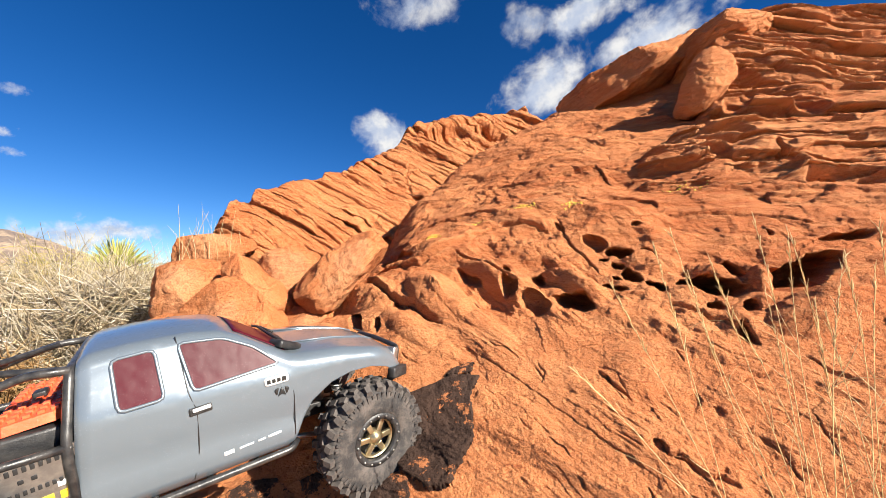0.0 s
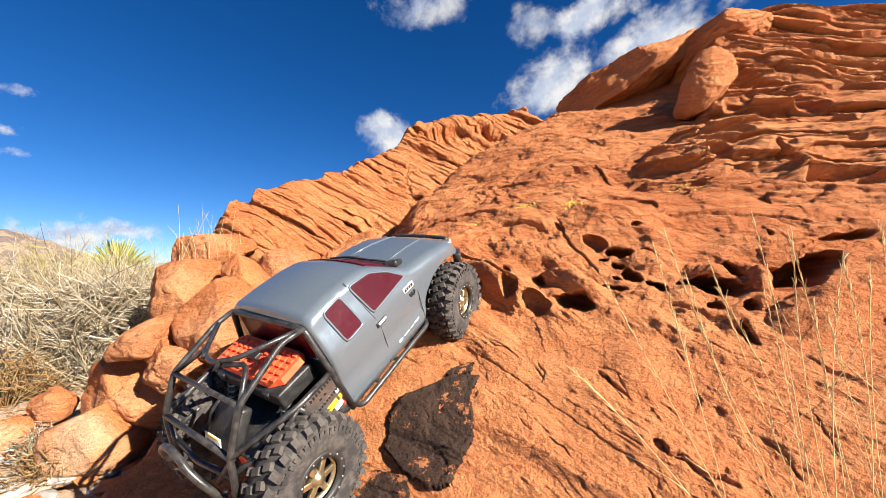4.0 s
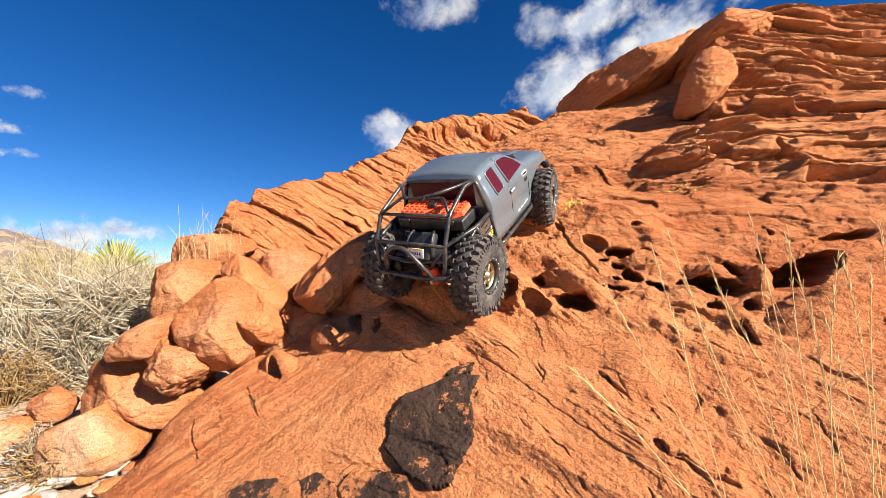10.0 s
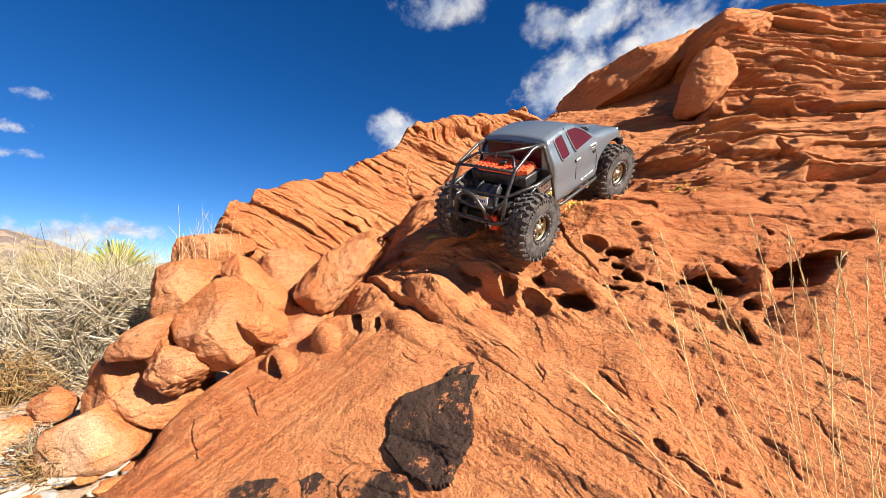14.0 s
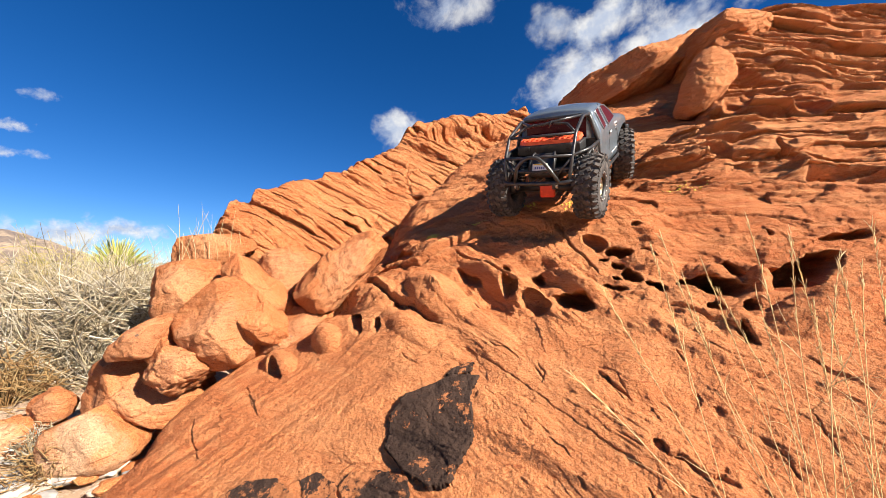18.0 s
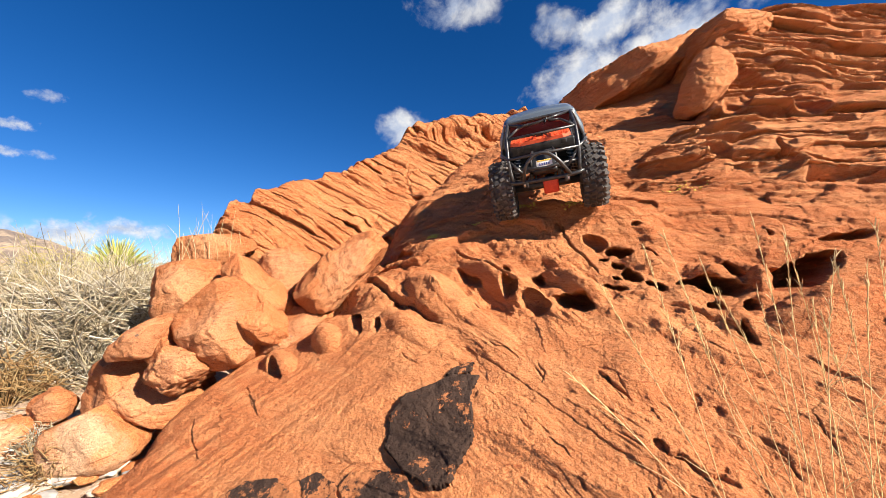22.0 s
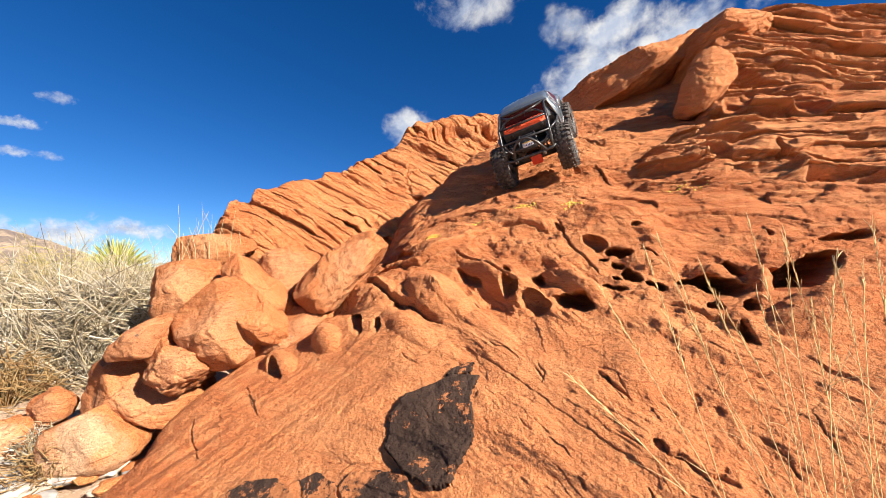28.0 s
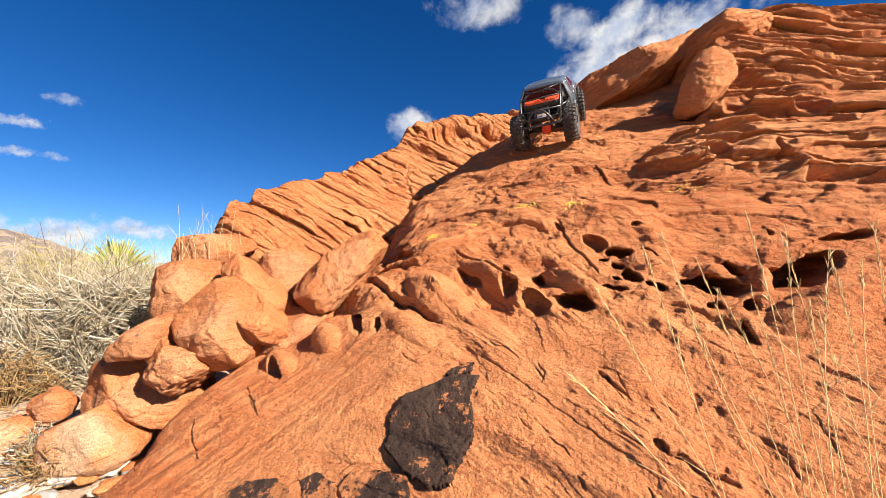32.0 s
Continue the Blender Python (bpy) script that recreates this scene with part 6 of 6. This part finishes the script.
# ---- the tall dry grass close before the viewer ----
def grass_stalk(base, way, seed):
    """One tall stem with a narrow seed head; it bends a little towards its tip."""
    rng = np.random.RandomState(seed)
    way = np.array(way)
    side = np.cross(way, [0, 1, 0])
    side = side / np.linalg.norm(side)
    t = np.linspace(-0.95, 1, 22)[:, None]
    curve = way * t + side * (rng.uniform(-0.010, 0.010) * np.sin(np.clip(t, 0, 1) * math.pi)) * 1.0
    stem = curve[None]
    rad = 0.00045 * np.interp(t[:, 0], [-0.95, 0.6, 1.0], [1.3, 0.9, 0.35])[None]
    ob = tagged(new("grass_stalk"), "tall dry golden grass stem with a seed head", "grass", group="tall grass before the slab")
    ob.location = base
    part_mesh("stem", strip_mesh("stem", (stem, rad), STALK, 5), ob)
    m = 26
    f = np.sort(rng.uniform(0.62, 1.0, m))
    root = np.stack([np.interp(f, t[:, 0], curve[:, k]) for k in range(3)], 1)
    out = unit(unit(way)[None] * 1.0 + rng.normal(0, 0.10, (m, 3)))
    ears = arcs(rng, root, out, rng.uniform(0.008, 0.018, m), rng.normal(0, 0.1, (m, 3)), 4)
    part_mesh("seed_head", strip_mesh("seed_head", (ears, np.array([[0.0002, 0.00055, 0.00045, 0.0001]]) * np.ones((m, 1))), STALK, 4), ob)
    m = 3
    f = rng.uniform(0.05, 0.6, m)
    root = np.stack([np.interp(f, t[:, 0], curve[:, k]) for k in range(3)], 1)
    out = unit(unit(way)[None] + rng.normal(0, 0.25, (m, 3)))
    leaf = arcs(rng, root, out, rng.uniform(0.03, 0.09, m), rng.normal(0, 0.3, (m, 3)), 6)
    part_mesh("leaf_tuft", strip_mesh("leaf_tuft", (leaf, 0.0004 * np.linspace(1.2, 0.2, 6)[None] * np.ones((m, 1))), STALK, 4), ob)
    return ob


STALKS = [
    grass_stalk((0.294, 0.393, 0.310), (-0.057, 0.026, 0.270), 1),
    grass_stalk((0.306, 0.409, 0.297), (-0.120, 0.028, 0.247), 2),
    grass_stalk((0.385, 0.409, 0.300), (-0.074, 0.026, 0.267), 3),
    grass_stalk((0.394, 0.432, 0.283), (-0.116, 0.023, 0.314), 4),
    grass_stalk((0.382, 0.393, 0.304), (-0.029, 0.023, 0.311), 5),
    grass_stalk((0.399, 0.393, 0.307), (-0.001, 0.025, 0.292), 6),
    grass_stalk((0.441, 0.416, 0.293), (-0.023, 0.024, 0.299), 7),
    grass_stalk((0.389, 0.377, 0.320), (0.050, 0.028, 0.247), 8),
    grass_stalk((0.443, 0.393, 0.307), (0.014, 0.028, 0.254), 9),
    grass_stalk((0.454, 0.393, 0.307), (0.035, 0.028, 0.254), 10),
    grass_stalk((0.450, 0.377, 0.331), (0.031, 0.026, 0.277), 11),
    grass_stalk((0.439, 0.433, 0.279), (-0.094, 0.028, 0.250), 12),
    grass_stalk((0.445, 0.409, 0.294), (-0.002, 0.030, 0.220), 13),
    grass_stalk((0.454, 0.393, 0.304), (-0.014, 0.032, 0.198), 14),
    grass_stalk((0.367, 0.416, 0.293), (-0.074, 0.028, 0.248), 15),
    grass_stalk((0.421, 0.440, 0.272), (-0.019, 0.027, 0.254), 16),
    grass_stalk((0.276, 0.409, 0.300), (-0.123, 0.036, 0.133), 17),
]


# ---- loose stones on the ground at the slab's foot ----
def build_stones():
    rng = np.random.RandomState(8)
    kinds = [block_mesh("stone", (0.030, 0.022, 0.009), mat, 80 + k, power=3.0, lump=0.2, rough=0.002, n=9, cuts=6) for k, mat in enumerate((STONE_PALE, STONE_PALE, STONE_GREY, SANDSTONE_PALE))]
    for i in range(230):
        x, y = rng.uniform(-1.55, -0.62), rng.uniform(0.62, 1.25)
        k = rng.randint(4)
        ob = new("stone", kinds[k])
        size = rng.uniform(0.3, 1.3) ** 1.5
        ob.matrix_basis = pose(x, y, 0.022 + 0.002 * size, rng.uniform(-12, 12), rng.uniform(-12, 12), rng.uniform(0, 360)) @ Matrix.Scale(size, 4)
        tagged(ob, ("flat pale stone on the sandy ground", "flat pale stone on the sandy ground", "flat grey stone on the sandy ground", "flat reddish stone on the sandy ground")[k], "stone", group="loose stones at the foot of the slab")


build_stones()

# ---- what moves ----
TRUCK_PATH = [
    (0.0, -0.3989, 0.6337, 0.1609, 2.56, -4.19, 38.89),
    (0.5, -0.3630, 0.6901, 0.1849, 5.05, -11.68, 38.79),
    (1.0, -0.3272, 0.7345, 0.2000, 2.77, -16.53, 40.66),
    (1.5, -0.2966, 0.7605, 0.2071, -0.08, -18.98, 43.58),
    (2.0, -0.2642, 0.7702, 0.2220, -0.20, -22.45, 45.19),
    (2.5, -0.2504, 0.7863, 0.2362, 1.56, -24.82, 49.69),
    (3.0, -0.2282, 0.8084, 0.2547, 2.63, -26.88, 53.49),
    (3.5, -0.2038, 0.8343, 0.2717, 4.01, -29.45, 55.52),
    (5.5, -0.1169, 0.9733, 0.3750, 9.37, -32.30, 48.99),
    (6.0, -0.0917, 0.9681, 0.4005, 9.75, -34.50, 45.78),
    (6.5, -0.0706, 0.9855, 0.4278, 7.76, -34.55, 47.46),
    (7.0, -0.0477, 1.0028, 0.4509, 5.44, -35.32, 50.01),
    (7.5, -0.0228, 1.0223, 0.4773, 6.17, -35.46, 50.83),
    (8.0, 0.0046, 1.0448, 0.5072, 6.20, -35.70, 50.92),
    (8.5, 0.0303, 1.0647, 0.5364, 7.69, -35.49, 52.05),
    (9.0, 0.0560, 1.1001, 0.5688, 9.95, -35.50, 52.63),
    (9.5, 0.0859, 1.1223, 0.5901, 7.96, -33.83, 52.72),
    (10.0, 0.1165, 1.1445, 0.6121, 7.99, -31.80, 52.95),
    (10.5, 0.1359, 1.1564, 0.6292, 9.27, -31.81, 52.15),
    (11.0, 0.1501, 1.1664, 0.6454, 9.79, -32.26, 50.16),
    (11.5, 0.1785, 1.1882, 0.6734, 12.33, -31.79, 47.42),
    (12.0, 0.2120, 1.2147, 0.6990, 15.05, -31.15, 43.64),
    (12.5, 0.2462, 1.2297, 0.7196, 18.28, -30.61, 38.92),
    (13.0, 0.2783, 1.2388, 0.7316, 20.06, -28.81, 36.89),
    (13.5, 0.3108, 1.2475, 0.7412, 21.24, -26.74, 36.61),
    (14.0, 0.3367, 1.2638, 0.7563, 20.82, -27.87, 36.59),
    (14.5, 0.3666, 1.2873, 0.7761, 19.64, -28.07, 37.95),
    (16.5, 0.4507, 1.3246, 0.8033, 20.72, -27.13, 42.66),
    (17.0, 0.4625, 1.3250, 0.8174, 17.86, -27.31, 43.62),
    (17.5, 0.4650, 1.3354, 0.8269, 11.61, -25.44, 47.74),
    (18.0, 0.4726, 1.3373, 0.8431, 7.64, -25.98, 52.19),
    (18.5, 0.4775, 1.3578, 0.8660, 4.39, -27.42, 56.92),
    (19.0, 0.4769, 1.3922, 0.8779, 3.70, -28.28, 61.87),
    (19.5, 0.4727, 1.4120, 0.8944, -1.01, -29.99, 67.38),
    (20.0, 0.4670, 1.4221, 0.8980, -4.75, -31.09, 72.25),
    (20.5, 0.4548, 1.4106, 0.8883, -5.96, -30.00, 74.17),
    (21.0, 0.4407, 1.3913, 0.8748, -6.09, -28.74, 74.27),
    (21.5, 0.4240, 1.3772, 0.8597, -5.61, -27.46, 73.83),
    (22.0, 0.4066, 1.3815, 0.8575, -7.09, -26.08, 75.06),
    (22.5, 0.3980, 1.3920, 0.8611, -8.69, -25.93, 75.73),
    (23.0, 0.3949, 1.4013, 0.8681, -10.08, -25.94, 75.52),
    (23.5, 0.3930, 1.4076, 0.8691, -9.80, -24.10, 74.85),
    (24.0, 0.3944, 1.4120, 0.8811, -11.77, -23.11, 74.33),
    (24.5, 0.3935, 1.4353, 0.8908, -12.00, -23.02, 74.40),
    (25.0, 0.3941, 1.4670, 0.9272, -12.39, -23.40, 75.02),
    (25.5, 0.3971, 1.5159, 0.9639, -11.44, -24.53, 75.38),
    (27.5, 0.4987, 1.7369, 1.1023, -17.04, -35.42, 68.35),
    (28.0, 0.5010, 1.7715, 1.1103, -14.80, -33.36, 70.69),
    (29.0, 0.5332, 1.8334, 1.1704, -11.97, -34.68, 68.85),
    (30.0, 0.5802, 1.8533, 1.2002, -3.06, -31.05, 61.14),
    (30.5, 0.6035, 1.8982, 1.2302, -1.91, -30.42, 59.86),
    (31.0, 0.6301, 1.9573, 1.2794, -1.59, -31.93, 58.46),
    (32.0, 0.6635, 2.1373, 1.3863, -2.14, -32.91, 63.96),
]
# how far the front wheels are turned to the truck's left, degrees
STEER = [(0.0, 2), (3.0, 6), (6.0, 2), (9.0, 14), (11.0, 2), (13.0, -12), (15.0, -4), (17.0, 10), (18.5, 16), (20.0, 14), (22.0, 6), (24.0, 4), (27.5, -8), (30.0, 6), (32.0, 8)]


def motions():
    rows = [(t, pose(*m)) for t, *m in TRUCK_PATH]
    walk(TRUCK, rows)
    steer_t, steer_a = zip(*STEER)
    for a, end in AXLES:
        walk(a, [(t, pose(end * 0.24, 0, HUB_Z)) for t in (0.0, 32.0)])
    for w, end, side in WHEELS:
        spin, last, keys = 0.0, None, []
        for t, m in rows:
            hub = m @ Vector((end * 0.24, side * 0.135, HUB_Z))
            if last is not None:
                spin += (hub - last).dot(m.to_3x3() @ Vector((1, 0, 0))) / TYRE_R
            last = hub
            turn = float(np.interp(t, steer_t, steer_a)) if end > 0 else 0.0
            keys.append((t, pose(end * 0.24, side * 0.135, HUB_Z, 0, math.degrees(spin), turn)))
        walk(w, keys)
    for k, stalk in enumerate(STALKS):
        base = Matrix.Translation(stalk.location)
        rows = []
        for i in range(33):
            lean = 1.2 - 2.3 * i / 32 + 0.55 * math.sin(1.9 * i + 0.9 * k) + 0.35 * math.sin(0.83 * i + 2.3 * k)
            rows.append((float(i), base @ pose(0, 0, 0, 0.4 * math.sin(1.1 * i + k), lean, 0)))
        walk(stalk, rows)
    for cloud, way in CLOUDS:
        m = cloud.matrix_basis.copy()
        walk(cloud, [(t, Matrix.Translation(Vector(way) * (t / 32)) @ m) for t in (0.0, 16.0, 32.0)])


motions()
